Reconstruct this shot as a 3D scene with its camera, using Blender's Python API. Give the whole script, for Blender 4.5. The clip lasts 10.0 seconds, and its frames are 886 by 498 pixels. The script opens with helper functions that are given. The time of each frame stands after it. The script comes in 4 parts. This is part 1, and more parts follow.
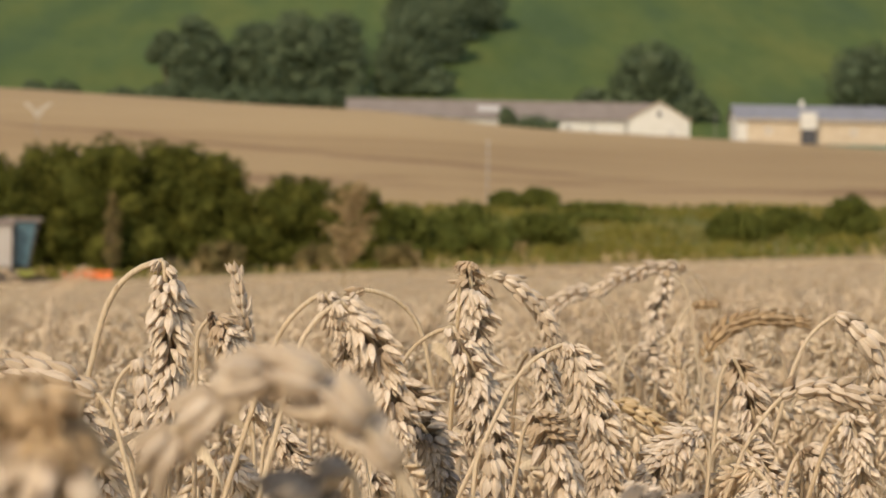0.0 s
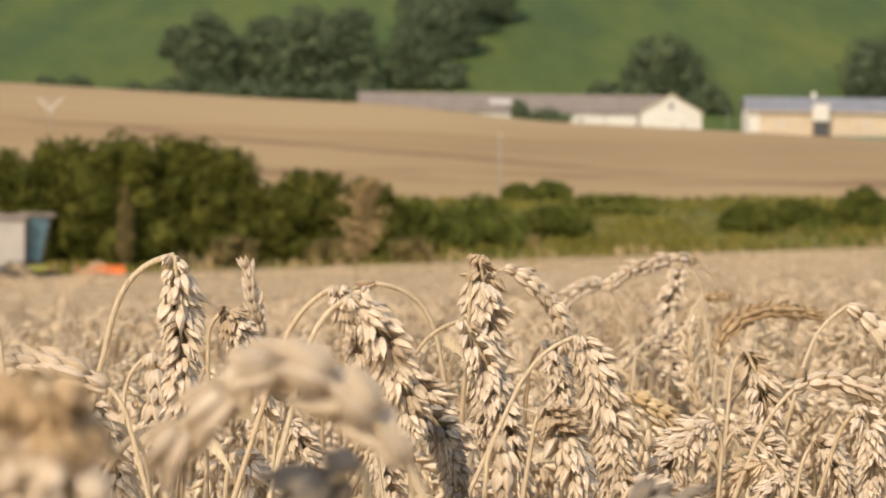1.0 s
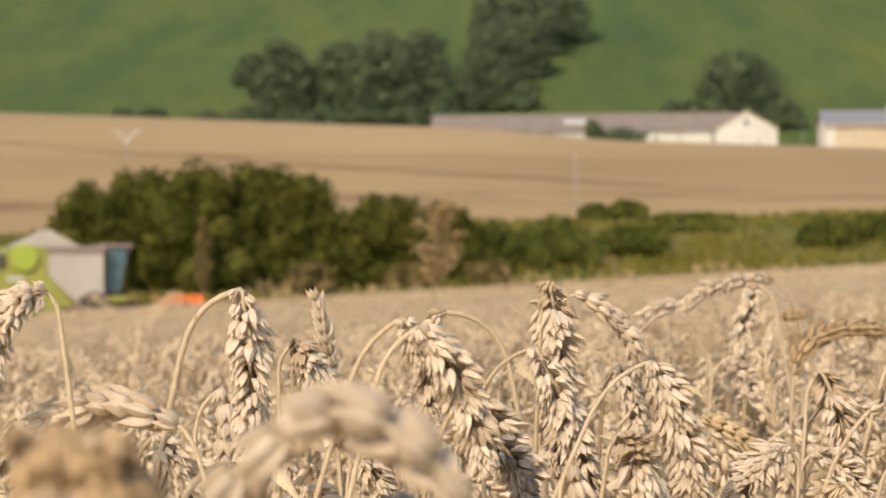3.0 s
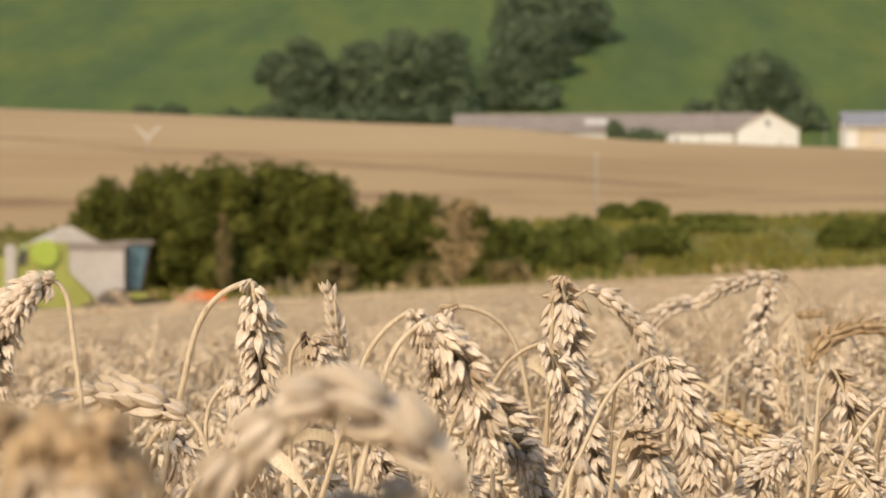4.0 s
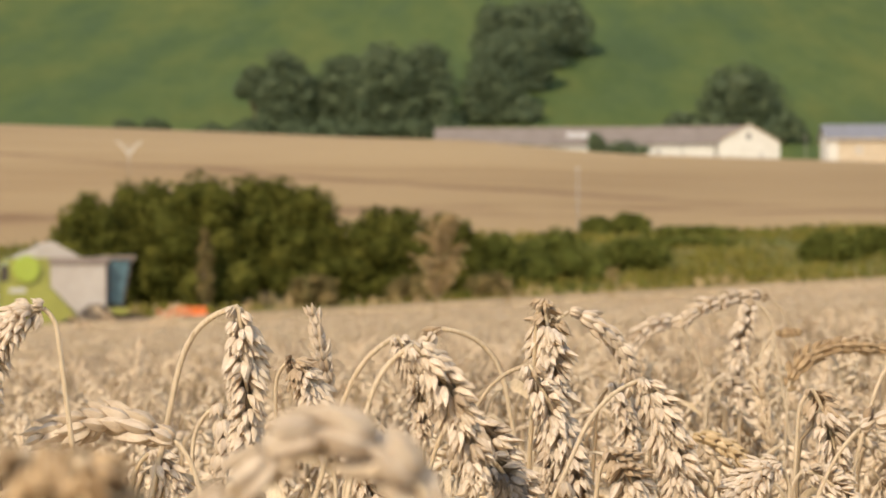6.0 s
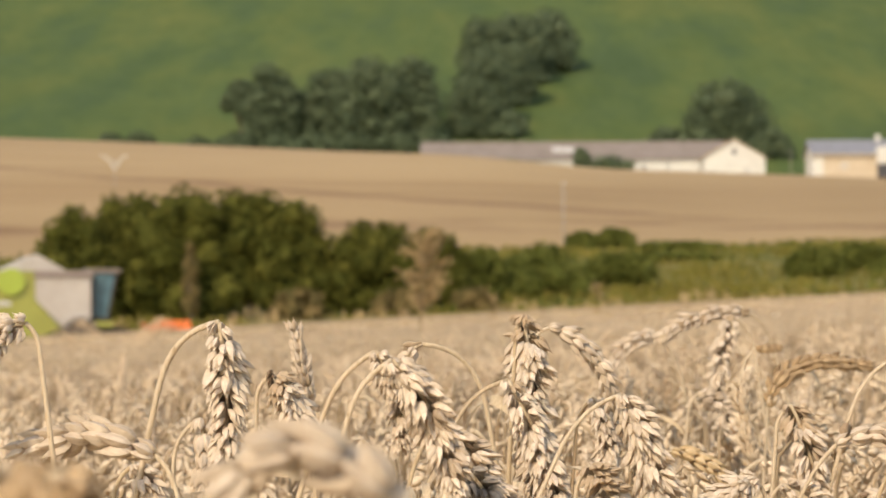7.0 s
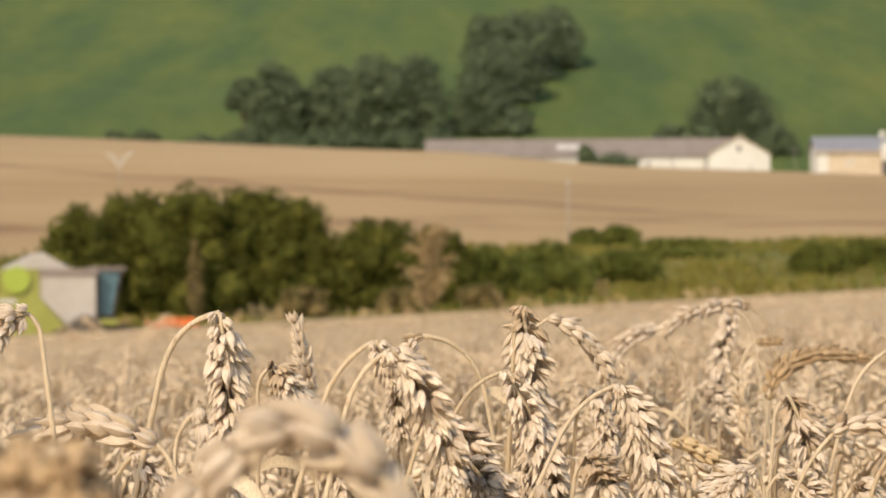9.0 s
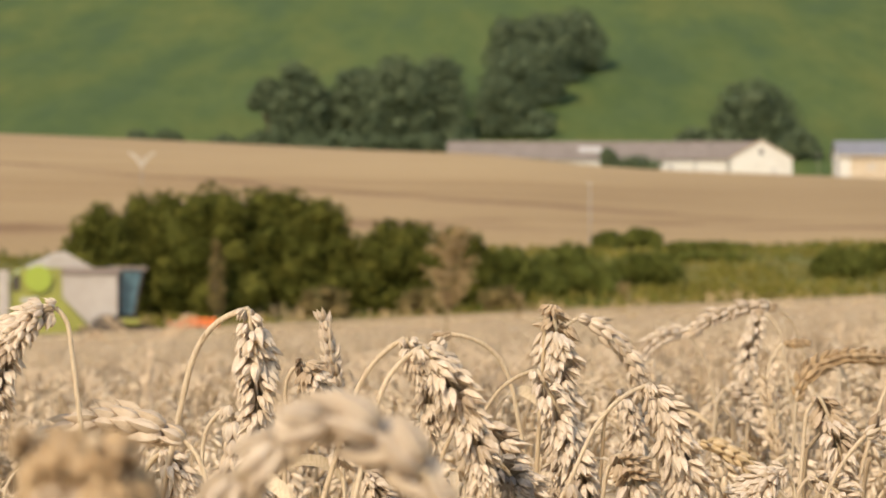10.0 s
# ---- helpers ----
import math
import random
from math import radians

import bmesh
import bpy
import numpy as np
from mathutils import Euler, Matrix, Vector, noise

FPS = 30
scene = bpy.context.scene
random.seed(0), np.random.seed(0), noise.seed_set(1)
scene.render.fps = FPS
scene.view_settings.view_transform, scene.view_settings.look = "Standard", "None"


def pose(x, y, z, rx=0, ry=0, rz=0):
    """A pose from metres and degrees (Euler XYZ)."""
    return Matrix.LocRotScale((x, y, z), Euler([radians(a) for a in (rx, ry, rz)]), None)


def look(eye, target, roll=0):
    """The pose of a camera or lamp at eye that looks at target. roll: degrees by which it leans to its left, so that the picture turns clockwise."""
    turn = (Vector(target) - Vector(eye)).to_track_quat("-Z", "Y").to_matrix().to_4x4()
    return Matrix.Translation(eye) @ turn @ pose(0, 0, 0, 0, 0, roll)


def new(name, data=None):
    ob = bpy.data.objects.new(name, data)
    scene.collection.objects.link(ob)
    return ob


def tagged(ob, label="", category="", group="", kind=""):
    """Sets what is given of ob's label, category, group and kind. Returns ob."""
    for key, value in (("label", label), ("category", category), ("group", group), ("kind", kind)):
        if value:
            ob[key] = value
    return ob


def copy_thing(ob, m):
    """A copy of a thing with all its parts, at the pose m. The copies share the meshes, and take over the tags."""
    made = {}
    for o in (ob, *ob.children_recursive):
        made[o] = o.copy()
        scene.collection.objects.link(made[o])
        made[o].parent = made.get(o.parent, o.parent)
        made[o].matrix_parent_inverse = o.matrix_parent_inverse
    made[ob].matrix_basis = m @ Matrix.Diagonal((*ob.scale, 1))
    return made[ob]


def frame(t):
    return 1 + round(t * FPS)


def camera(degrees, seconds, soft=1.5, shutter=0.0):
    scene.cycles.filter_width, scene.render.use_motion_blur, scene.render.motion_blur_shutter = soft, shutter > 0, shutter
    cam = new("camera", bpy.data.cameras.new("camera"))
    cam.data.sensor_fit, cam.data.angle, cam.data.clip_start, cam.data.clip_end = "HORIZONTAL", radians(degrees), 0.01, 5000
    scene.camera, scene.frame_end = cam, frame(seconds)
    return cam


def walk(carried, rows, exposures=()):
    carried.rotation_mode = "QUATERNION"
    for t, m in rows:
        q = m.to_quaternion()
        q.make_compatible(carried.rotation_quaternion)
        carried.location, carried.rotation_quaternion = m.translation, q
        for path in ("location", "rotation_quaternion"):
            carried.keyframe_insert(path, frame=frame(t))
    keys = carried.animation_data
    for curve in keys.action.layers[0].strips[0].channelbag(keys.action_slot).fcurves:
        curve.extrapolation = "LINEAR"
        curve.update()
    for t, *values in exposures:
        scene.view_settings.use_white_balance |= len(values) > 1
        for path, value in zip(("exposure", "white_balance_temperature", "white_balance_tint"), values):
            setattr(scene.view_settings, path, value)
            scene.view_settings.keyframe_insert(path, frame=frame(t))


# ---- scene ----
cam = camera(20.0, 10.0, soft=1.6)
cam.data.dof.use_dof = True
cam.data.dof.focus_distance = 1.12
cam.data.dof.aperture_fstop = 28.0

# seconds, eye x y z, tilt above level, roll, turn (degrees)
PATH = [
    (0, -0.0089, 0.0133, 1.0492, 0.45, 0.913, -2.372),
    (0.5, -0.0054, 0.0121, 1.051, 0.298, 0.516, -2.31),
    (1, -0.0082, 0.0134, 1.0492, 0.295, 0.655, -2.087),
    (1.5, -0.0075, 0.015, 1.0485, 0.177, 0.068, -1.673),
    (2, -0.0069, 0.0147, 1.0502, 0.41, 0.383, -1.407),
    (2.5, -0.0045, 0.0142, 1.0524, 0.66, -0.965, -0.591),
    (2.7, -0.0055, 0.0166, 1.0522, 0.814, -0.428, -0.415),
    (3.8, 0.002, 0.0229, 1.0505, 0.786, -1.579, 0.082),
    (4, -0.0001, 0.021, 1.0494, 0.788, -0.249, 0.142),
    (4.5, -0.0047, 0.0187, 1.0489, 0.759, 0.248, 0.062),
    (5, 0.0009, 0.0163, 1.0504, 0.769, -0.575, -0.151),
    (5.5, -0.0005, 0.0109, 1.0515, 0.927, -0.284, -0.208),
    (5.7, -0.0012, 0.0091, 1.0527, 1.001, -0.386, -0.188),
    (6.8, 0.0012, 0.0068, 1.055, 1.357, -0.472, -0.512),
    (7, 0.0015, 0.0003, 1.0547, 1.423, -0.309, -0.61),
    (7.5, 0.002, -0.003, 1.0547, 1.513, -0.582, -0.757),
    (8, 0.0077, -0.0058, 1.0549, 1.63, -0.827, -0.637),
    (8.5, 0.0121, -0.0068, 1.0546, 1.543, -0.786, -0.658),
    (9, 0.0039, -0.0079, 1.0517, 1.365, -0.39, -0.501),
    (9.5, -0.0009, -0.0097, 1.0517, 1.258, -0.725, -0.163),
    (10, 0, -0, 1.05, 1.406, 0, -0.011),
]
EXPOSURES = ((0.0, 0.0, 7800, 13), (0.5, 0.23, 7600, 13), (1.0, 0.25, 7750, 13), (5.5, 0.26, 7750, 13), (7.0, 0.30, 7750, 13), (10.0, 0.29, 7750, 13))
walk(cam, [(t, pose(x, y, z, 90 + tilt, 0, turn) @ pose(0, 0, 0, 0, 0, roll)) for t, x, y, z, tilt, roll, turn in PATH], EXPOSURES)

# ---- light: clear late-summer sky, sun behind the camera to its left ----
SUN_DIR = Vector((-0.38, -0.77, 0.64)).normalized()
world = bpy.data.worlds.new("sky")
scene.world = world
world.use_nodes = True
wn = world.node_tree
sky = wn.nodes.new("ShaderNodeTexSky")
sky.sky_type = "NISHITA"
sky.sun_disc = False
sky.sun_elevation = math.asin(SUN_DIR.z)
sky.sun_rotation = math.atan2(SUN_DIR.x, SUN_DIR.y)
wn.links.new(sky.outputs[0], wn.nodes["Background"].inputs[0])
wn.nodes["Background"].inputs[1].default_value = 0.22
sun = new("sun", bpy.data.lights.new("sun", "SUN"))
sun.data.energy = 3.15
sun.data.angle = radians(0.53)
sun.data.color = (1.0, 0.93, 0.82)
sun.matrix_world = look((0, 0, 60), Vector((0, 0, 60)) - SUN_DIR)


# ---- materials ----
def material(name, rough=0.7, metal=0.0, spec=0.3):
    m = bpy.data.materials.new(name)
    m.use_nodes = True
    b = m.node_tree.nodes["Principled BSDF"]
    b.inputs["Roughness"].default_value = rough
    b.inputs["Metallic"].default_value = metal
    b.inputs["Specular IOR Level"].default_value = spec
    return m, m.node_tree, b


def tex_noise(nt, scale, detail=4.0, stretch=None, rough=0.6, turn=0.0):
    c = nt.nodes.new("ShaderNodeTexCoord")
    n = nt.nodes.new("ShaderNodeTexNoise")
    n.inputs["Scale"].default_value = scale
    n.inputs["Detail"].default_value = detail
    n.inputs["Roughness"].default_value = rough
    if stretch:
        mp = nt.nodes.new("ShaderNodeMapping")
        mp.inputs["Scale"].default_value = stretch
        mp.inputs["Rotation"].default_value = (0, 0, radians(turn))
        nt.links.new(c.outputs["Object"], mp.inputs[0])
        nt.links.new(mp.outputs[0], n.inputs["Vector"])
    else:
        nt.links.new(c.outputs["Object"], n.inputs["Vector"])
    return n.outputs["Fac"]


def ramp(nt, fac, *stops):
    r = nt.nodes.new("ShaderNodeValToRGB")
    e = r.color_ramp.elements
    while len(e) < len(stops):
        e.new(0.5)
    for i, (p, c) in enumerate(stops):
        e[i].position = p
        e[i].color = (*c, 1)
    nt.links.new(fac, r.inputs[0])
    return r.outputs[0]


def mix(nt, fac, a, b, how="MIX"):
    m = nt.nodes.new("ShaderNodeMix")
    m.data_type = "RGBA"
    m.blend_type = how
    for sock, v in ((m.inputs[0], fac), (m.inputs[6], a), (m.inputs[7], b)):
        if isinstance(v, (int, float)):
            sock.default_value = v
        elif isinstance(v, tuple):
            sock.default_value = (*v, 1)
        else:
            nt.links.new(v, sock)
    return m.outputs[2]


def bump(nt, b, height, strength=0.3, distance=0.01):
    n = nt.nodes.new("ShaderNodeBump")
    n.inputs["Strength"].default_value = strength
    n.inputs["Distance"].default_value = distance
    nt.links.new(height, n.inputs["Height"])
    nt.links.new(n.outputs[0], b.inputs["Normal"])


def straw_material(name, pale, mid, dark, by_object=True, tips=False):
    m, nt, b = material(name, 0.78, 0, 0.10)
    if by_object:
        rnd = nt.nodes.new("ShaderNodeObjectInfo").outputs["Random"]
    else:
        rnd = nt.nodes.new("ShaderNodeNewGeometry").outputs["Random Per Island"]
    base = ramp(nt, rnd, (0.0, mid), (0.25, pale), (0.88, pale), (1.0, tuple(0.5 * a + 0.5 * c for a, c in zip(mid, dark))))
    if by_object:
        husk = nt.nodes.new("ShaderNodeNewGeometry").outputs["Random Per Island"]
        base = mix(nt, 1.0, base, ramp(nt, husk, (0.0, (0.82, 0.78, 0.72)), (0.35, (0.95, 0.94, 0.93)), (0.8, (1.0, 1.0, 1.0)), (1.0, (1.04, 1.05, 1.10))), "MULTIPLY")
    streak = tex_noise(nt, 900, 3, (1, 1, 0.12))
    col = mix(nt, 0.5, base, ramp(nt, streak, (0.32, (0.60, 0.53, 0.45)), (0.56, (1, 1, 1))), "MULTIPLY")
    spots = tex_noise(nt, 260, 5)
    col = mix(nt, ramp(nt, spots, (0.62, (0, 0, 0)), (0.74, (0.7, 0.7, 0.7))), col, dark)
    if tips:
        split = nt.nodes.new("ShaderNodeSeparateXYZ")
        nt.links.new(nt.nodes.new("ShaderNodeTexCoord").outputs["Object"], split.inputs[0])
        along = nt.nodes.new("ShaderNodeMapRange")
        along.inputs[1].default_value, along.inputs[2].default_value = 0.0046, 0.0080
        along.inputs[3].default_value, along.inputs[4].default_value = 0.0, 0.42
        nt.links.new(split.outputs[2], along.inputs[0])
        col = mix(nt, along.outputs[0], col, tuple(0.55 * a + 0.45 * c for a, c in zip(dark, mid)))
    nt.links.new(col, b.inputs["Base Color"])
    bump(nt, b, streak, 0.8, 0.0006)
    thin = nt.nodes.new("ShaderNodeBsdfTranslucent")
    nt.links.new(col, thin.inputs["Color"])
    both = nt.nodes.new("ShaderNodeMixShader")
    both.inputs[0].default_value = 0.36
    nt.links.new(b.outputs[0], both.inputs[1])
    nt.links.new(thin.outputs[0], both.inputs[2])
    nt.links.new(both.outputs[0], nt.nodes["Material Output"].inputs["Surface"])
    return m


straw = straw_material("straw", (0.780, 0.665, 0.520), (0.735, 0.61, 0.46), (0.30, 0.20, 0.12), tips=True)
straw_yellow = straw_material("straw_yellow", (0.79, 0.63, 0.40), (0.69, 0.52, 0.30), (0.36, 0.24, 0.12), tips=True)
straw_brown = straw_material("straw_brown", (0.58, 0.42, 0.25), (0.46, 0.325, 0.19), (0.18, 0.11, 0.06), tips=True)
straw_cap = straw_material("straw_cap", (0.58, 0.445, 0.30), (0.48, 0.355, 0.235), (0.24, 0.16, 0.10), tips=True)
# grey of one weathered ear; on two near ears it paints their shade
straw_grey_shade = straw_material("straw_grey_shade", (0.40, 0.345, 0.285), (0.28, 0.235, 0.19), (0.08, 0.065, 0.052), tips=True)
straw_back = straw_material("straw_back", (0.87, 0.735, 0.555), (0.80, 0.66, 0.475), (0.40, 0.28, 0.17))
straw_far = straw_material("straw_far", (0.84, 0.70, 0.515), (0.785, 0.635, 0.445), (0.56, 0.42, 0.27), False)
stalk_mat = straw_material("stalk", (0.73, 0.605, 0.43), (0.63, 0.495, 0.32), (0.25, 0.14, 0.06))


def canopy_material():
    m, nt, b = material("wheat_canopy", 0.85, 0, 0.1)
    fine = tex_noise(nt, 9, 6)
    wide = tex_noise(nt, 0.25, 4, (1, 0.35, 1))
    # ramp kept darker than straw: holds the small shadows between the ears
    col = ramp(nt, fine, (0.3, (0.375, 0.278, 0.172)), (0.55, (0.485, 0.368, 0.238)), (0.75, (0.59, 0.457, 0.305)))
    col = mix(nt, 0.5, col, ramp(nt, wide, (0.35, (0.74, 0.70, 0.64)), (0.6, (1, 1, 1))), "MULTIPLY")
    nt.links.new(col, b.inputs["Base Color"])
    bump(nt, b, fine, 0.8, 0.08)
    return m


def soil_material():
    m, nt, b = material("soil", 0.95, 0, 0.1)
    n = tex_noise(nt, 14, 6)
    nt.links.new(ramp(nt, n, (0.3, (0.10, 0.065, 0.04)), (0.7, (0.24, 0.17, 0.10))), b.inputs["Base Color"])
    bump(nt, b, n, 0.6, 0.03)
    return m


def stubble_hill_material():
    """Ripe grain on the slope across the valley, with faint drilling lines and lodged streaks."""
    m, nt, b = material("ripe_slope", 0.9, 0, 0.1)
    wide = tex_noise(nt, 0.016, 5, (0.6, 0.5, 1), turn=20)
    lines = tex_noise(nt, 0.10, 6, (0.10, 0.45, 1), turn=9)
    fine = tex_noise(nt, 1.2, 5)
    col = ramp(nt, wide, (0.30, (0.283, 0.190, 0.094)), (0.55, (0.343, 0.236, 0.120)), (0.75, (0.379, 0.266, 0.137)))
    col = mix(nt, 0.30, col, ramp(nt, lines, (0.36, (0.60, 0.50, 0.43)), (0.46, (1, 1, 1))), "MULTIPLY")
    col = mix(nt, 0.35, col, ramp(nt, fine, (0.3, (0.75, 0.72, 0.68)), (0.65, (1, 1, 1))), "MULTIPLY")
    # lodged and weathered crop: a ragged streak across the slope and patches along its foot
    split = nt.nodes.new("ShaderNodeSeparateXYZ")
    nt.links.new(nt.nodes.new("ShaderNodeTexCoord").outputs["Object"], split.inputs[0])

    def calc(how, a, c):
        n = nt.nodes.new("ShaderNodeMath")
        n.operation = how
        for socket, value in zip(n.inputs, (a, c)):
            if isinstance(value, (int, float)):
                socket.default_value = value
            else:
                nt.links.new(value, socket)
        return n.outputs[0]

    def fade(value, a, c):
        n = nt.nodes.new("ShaderNodeMapRange")
        n.interpolation_type = "SMOOTHSTEP"
        n.inputs[1].default_value, n.inputs[2].default_value, n.inputs[3].default_value, n.inputs[4].default_value = a, c, 1.0, 0.0
        nt.links.new(value, n.inputs[0])
        return n.outputs[0]

    ragged = tex_noise(nt, 0.06, 4, (1, 1, 1))
    patchy = tex_noise(nt, 0.05, 4, (1, 2.2, 1), turn=14)
    line = calc("ADD", calc("ADD", split.outputs[1], calc("MULTIPLY", split.outputs[0], 0.90)), calc("MULTIPLY", ragged, 18))
    streak = fade(calc("ABSOLUTE", calc("SUBTRACT", line, 283), 0), 1.0, 6)
    foot = fade(calc("ABSOLUTE", calc("SUBTRACT", calc("ADD", split.outputs[1], calc("MULTIPLY", ragged, 24)), 247), 0), 1.5, 8)
    worn = calc("MULTIPLY", calc("MAXIMUM", streak, foot), fade(patchy, 0.52, 0.36))
    col = mix(nt, calc("MULTIPLY", worn, 0.9), col, (0.195, 0.115, 0.058))
    nt.links.new(col, b.inputs["Base Color"])
    return m


def meadow_material(name, a, c, d, s=1.0):
    m, nt, b = material(name, 0.95, 0, 0.05)
    wide = tex_noise(nt, 0.04 * s, 7, (1.0, 0.28, 0.28))
    rows = tex_noise(nt, 0.14 * s, 5, (1.0, 0.3, 0.3))
    fine = tex_noise(nt, 0.6 * s, 5, (1.0, 0.3, 0.3))
    col = ramp(nt, wide, (0.36, a), (0.5, c), (0.66, d))
    col = mix(nt, 0.55, col, ramp(nt, rows, (0.35, (0.70, 0.78, 0.72)), (0.62, (1, 1, 1))), "MULTIPLY")
    col = mix(nt, 0.4, col, ramp(nt, fine, (0.3, (0.7, 0.72, 0.7)), (0.7, (1, 1, 1))), "MULTIPLY")
    nt.links.new(col, b.inputs["Base Color"])
    return m


soil = soil_material()
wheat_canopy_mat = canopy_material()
ripe_slope = stubble_hill_material()
bank_grass = meadow_material("bank_grass", (0.115, 0.112, 0.032), (0.155, 0.142, 0.043), (0.24, 0.19, 0.078), 12)
hill_green = meadow_material("hill_green", (0.060, 0.090, 0.036), (0.078, 0.107, 0.035), (0.106, 0.123, 0.037))


def leaf_material(name, dark, mid, light):
    m, nt, b = material(name, 0.75, 0, 0.06)
    rnd = nt.nodes.new("ShaderNodeNewGeometry").outputs["Random Per Island"]
    col = ramp(nt, rnd, (0.0, dark), (0.5, mid), (1.0, light))
    patch = tex_noise(nt, 0.35, 3)
    col = mix(nt, 0.6, col, ramp(nt, patch, (0.35, (0.62, 0.66, 0.6)), (0.65, (1, 1, 1))), "MULTIPLY")
    nt.links.new(col, b.inputs["Base Color"])
    thin = nt.nodes.new("ShaderNodeBsdfTranslucent")
    nt.links.new(col, thin.inputs["Color"])
    both = nt.nodes.new("ShaderNodeMixShader")
    both.inputs[0].default_value = 0.22
    nt.links.new(b.outputs[0], both.inputs[1])
    nt.links.new(thin.outputs[0], both.inputs[2])
    nt.links.new(both.outputs[0], nt.nodes["Material Output"].inputs["Surface"])
    return m


leaf_shrub = leaf_material("leaf_shrub", (0.048, 0.053, 0.011), (0.078, 0.081, 0.016), (0.130, 0.122, 0.027))
leaf_low = leaf_material("leaf_low", (0.066, 0.078, 0.017), (0.100, 0.110, 0.024), (0.145, 0.148, 0.037))
leaf_bank = leaf_material("leaf_bank", (0.128, 0.115, 0.023), (0.168, 0.144, 0.031), (0.235, 0.185, 0.055))
# far foliage: distance haze is mixed into this paler, bluer green
leaf_tree_hazed = leaf_material("leaf_tree_hazed", (0.070, 0.096, 0.055), (0.096, 0.124, 0.070), (0.120, 0.148, 0.083))
leaf_withered = leaf_material("leaf_withered", (0.09, 0.08, 0.03), (0.15, 0.11, 0.045), (0.24, 0.17, 0.075))
leaf_dry = leaf_material("leaf_dry", (0.33, 0.22, 0.11), (0.44, 0.31, 0.165), (0.56, 0.41, 0.23))


def plain(name, colour, rough=0.6, metal=0.0, dirt=0.35, scale=2.0, spec=0.4):
    m, nt, b = material(name, rough, metal, spec)
    n = tex_noise(nt, scale, 5)
    f = tex_noise(nt, scale * 14, 4)
    col = mix(nt, dirt, colour, ramp(nt, n, (0.3, (0.55, 0.5, 0.44)), (0.65, (1, 1, 1))), "MULTIPLY")
    col = mix(nt, dirt * 0.6, col, ramp(nt, f, (0.3, (0.65, 0.6, 0.55)), (0.6, (1, 1, 1))), "MULTIPLY")
    nt.links.new(col, b.inputs["Base Color"])
    bump(nt, b, f, 0.15, 0.01)
    return m


bark = plain("bark", (0.12, 0.09, 0.06), 0.9)
white_render = plain("white_render", (0.53, 0.515, 0.465), 0.85, 0, 0.25, 0.5)
cream_render = plain("cream_render", (0.46, 0.38, 0.275), 0.85, 0, 0.3, 0.5)
grey_sheet = plain("grey_sheet", (0.205, 0.172, 0.148), 0.85, 0, 0.45, 0.4)
blue_sheet = plain("blue_sheet", (0.19, 0.195, 0.215), 0.55, 0, 0.3, 0.4)
pale_sheet = plain("pale_sheet", (0.43, 0.415, 0.385), 0.6, 0, 0.3, 0.5)
green_hoarding = plain("green_hoarding", (0.10, 0.20, 0.16), 0.8, 0, 0.4, 0.6)
dark_trim = plain("dark_trim", (0.05, 0.05, 0.055), 0.6)
timber_grey = plain("timber_grey", (0.31, 0.285, 0.255), 0.8, 0, 0.4, 3)
lime_paint = plain("lime_paint", (0.25, 0.255, 0.058), 0.45, 0, 0.4, 1.2)
lime_bright = plain("lime_bright", (0.27, 0.34, 0.05), 0.4, 0, 0.2, 1.2)
machine_grey = plain("machine_grey", (0.40, 0.365, 0.325), 0.55, 0, 0.4, 1.0)
roof_brown = plain("roof_brown", (0.21, 0.17, 0.145), 0.7, 0, 0.4, 1.5)
dusty_black = plain("dusty_black", (0.06, 0.05, 0.042), 0.85, 0, 0.5, 2.0)
orange_red = plain("orange_red", (0.85, 0.19, 0.05), 0.5, 0, 0.25, 2.0)


def glass_material():
    m, nt, b = material("tinted_glass", 0.16, 0, 0.35)
    n = tex_noise(nt, 1.5, 3)
    nt.links.new(ramp(nt, n, (0.3, (0.045, 0.095, 0.115)), (0.7, (0.080, 0.150, 0.180))), b.inputs["Base Color"])
    return m


cab_glass = glass_material()


# ---- building helpers ----
def mesh_of(name, bm, mats, smooth=False):
    me = bpy.data.meshes.new(name)
    if smooth:
        for f in bm.faces:
            f.smooth = True
    bm.to_mesh(me)
    bm.free()
    for m in mats if isinstance(mats, (list, tuple)) else (mats,):
        me.materials.append(m)
    return me


def part(name, bm, mat, parent=None, label="", smooth=False):
    ob = new(name, mesh_of(name, bm, mat, smooth))
    ob.parent = parent
    return tagged(ob, label)


def thing(name, at, label, category, group="", kind=""):
    ob = new(name)
    ob.empty_display_size = 0.1
    ob.matrix_basis = at
    return tagged(ob, label, category, group, kind)


def box(bm, x0, x1, y0, y1, z0, z1, bevel=0.0):
    r = bmesh.ops.create_cube(bm, size=1.0, matrix=Matrix.Translation(((x0 + x1) / 2, (y0 + y1) / 2, (z0 + z1) / 2)) @ Matrix.Diagonal((x1 - x0, y1 - y0, z1 - z0, 1)))
    if bevel:
        es = {e for v in r["verts"] for e in v.link_edges}
        bmesh.ops.bevel(bm, geom=list(es), offset=bevel, segments=2, affect="EDGES", profile=0.5)
    return bm


def prism(bm, outline, y0, y1):
    """Extrudes an outline in x and z from y0 to y1."""
    a = [bm.verts.new((x, y0, z)) for x, z in outline]
    b = [bm.verts.new((x, y1, z)) for x, z in outline]
    n = len(a)
    bm.faces.new(a)
    bm.faces.new(b[::-1])
    for i in range(n):
        bm.faces.new((a[i], b[i], b[(i + 1) % n], a[(i + 1) % n]))
    bmesh.ops.recalc_face_normals(bm, faces=bm.faces[:])
    return bm


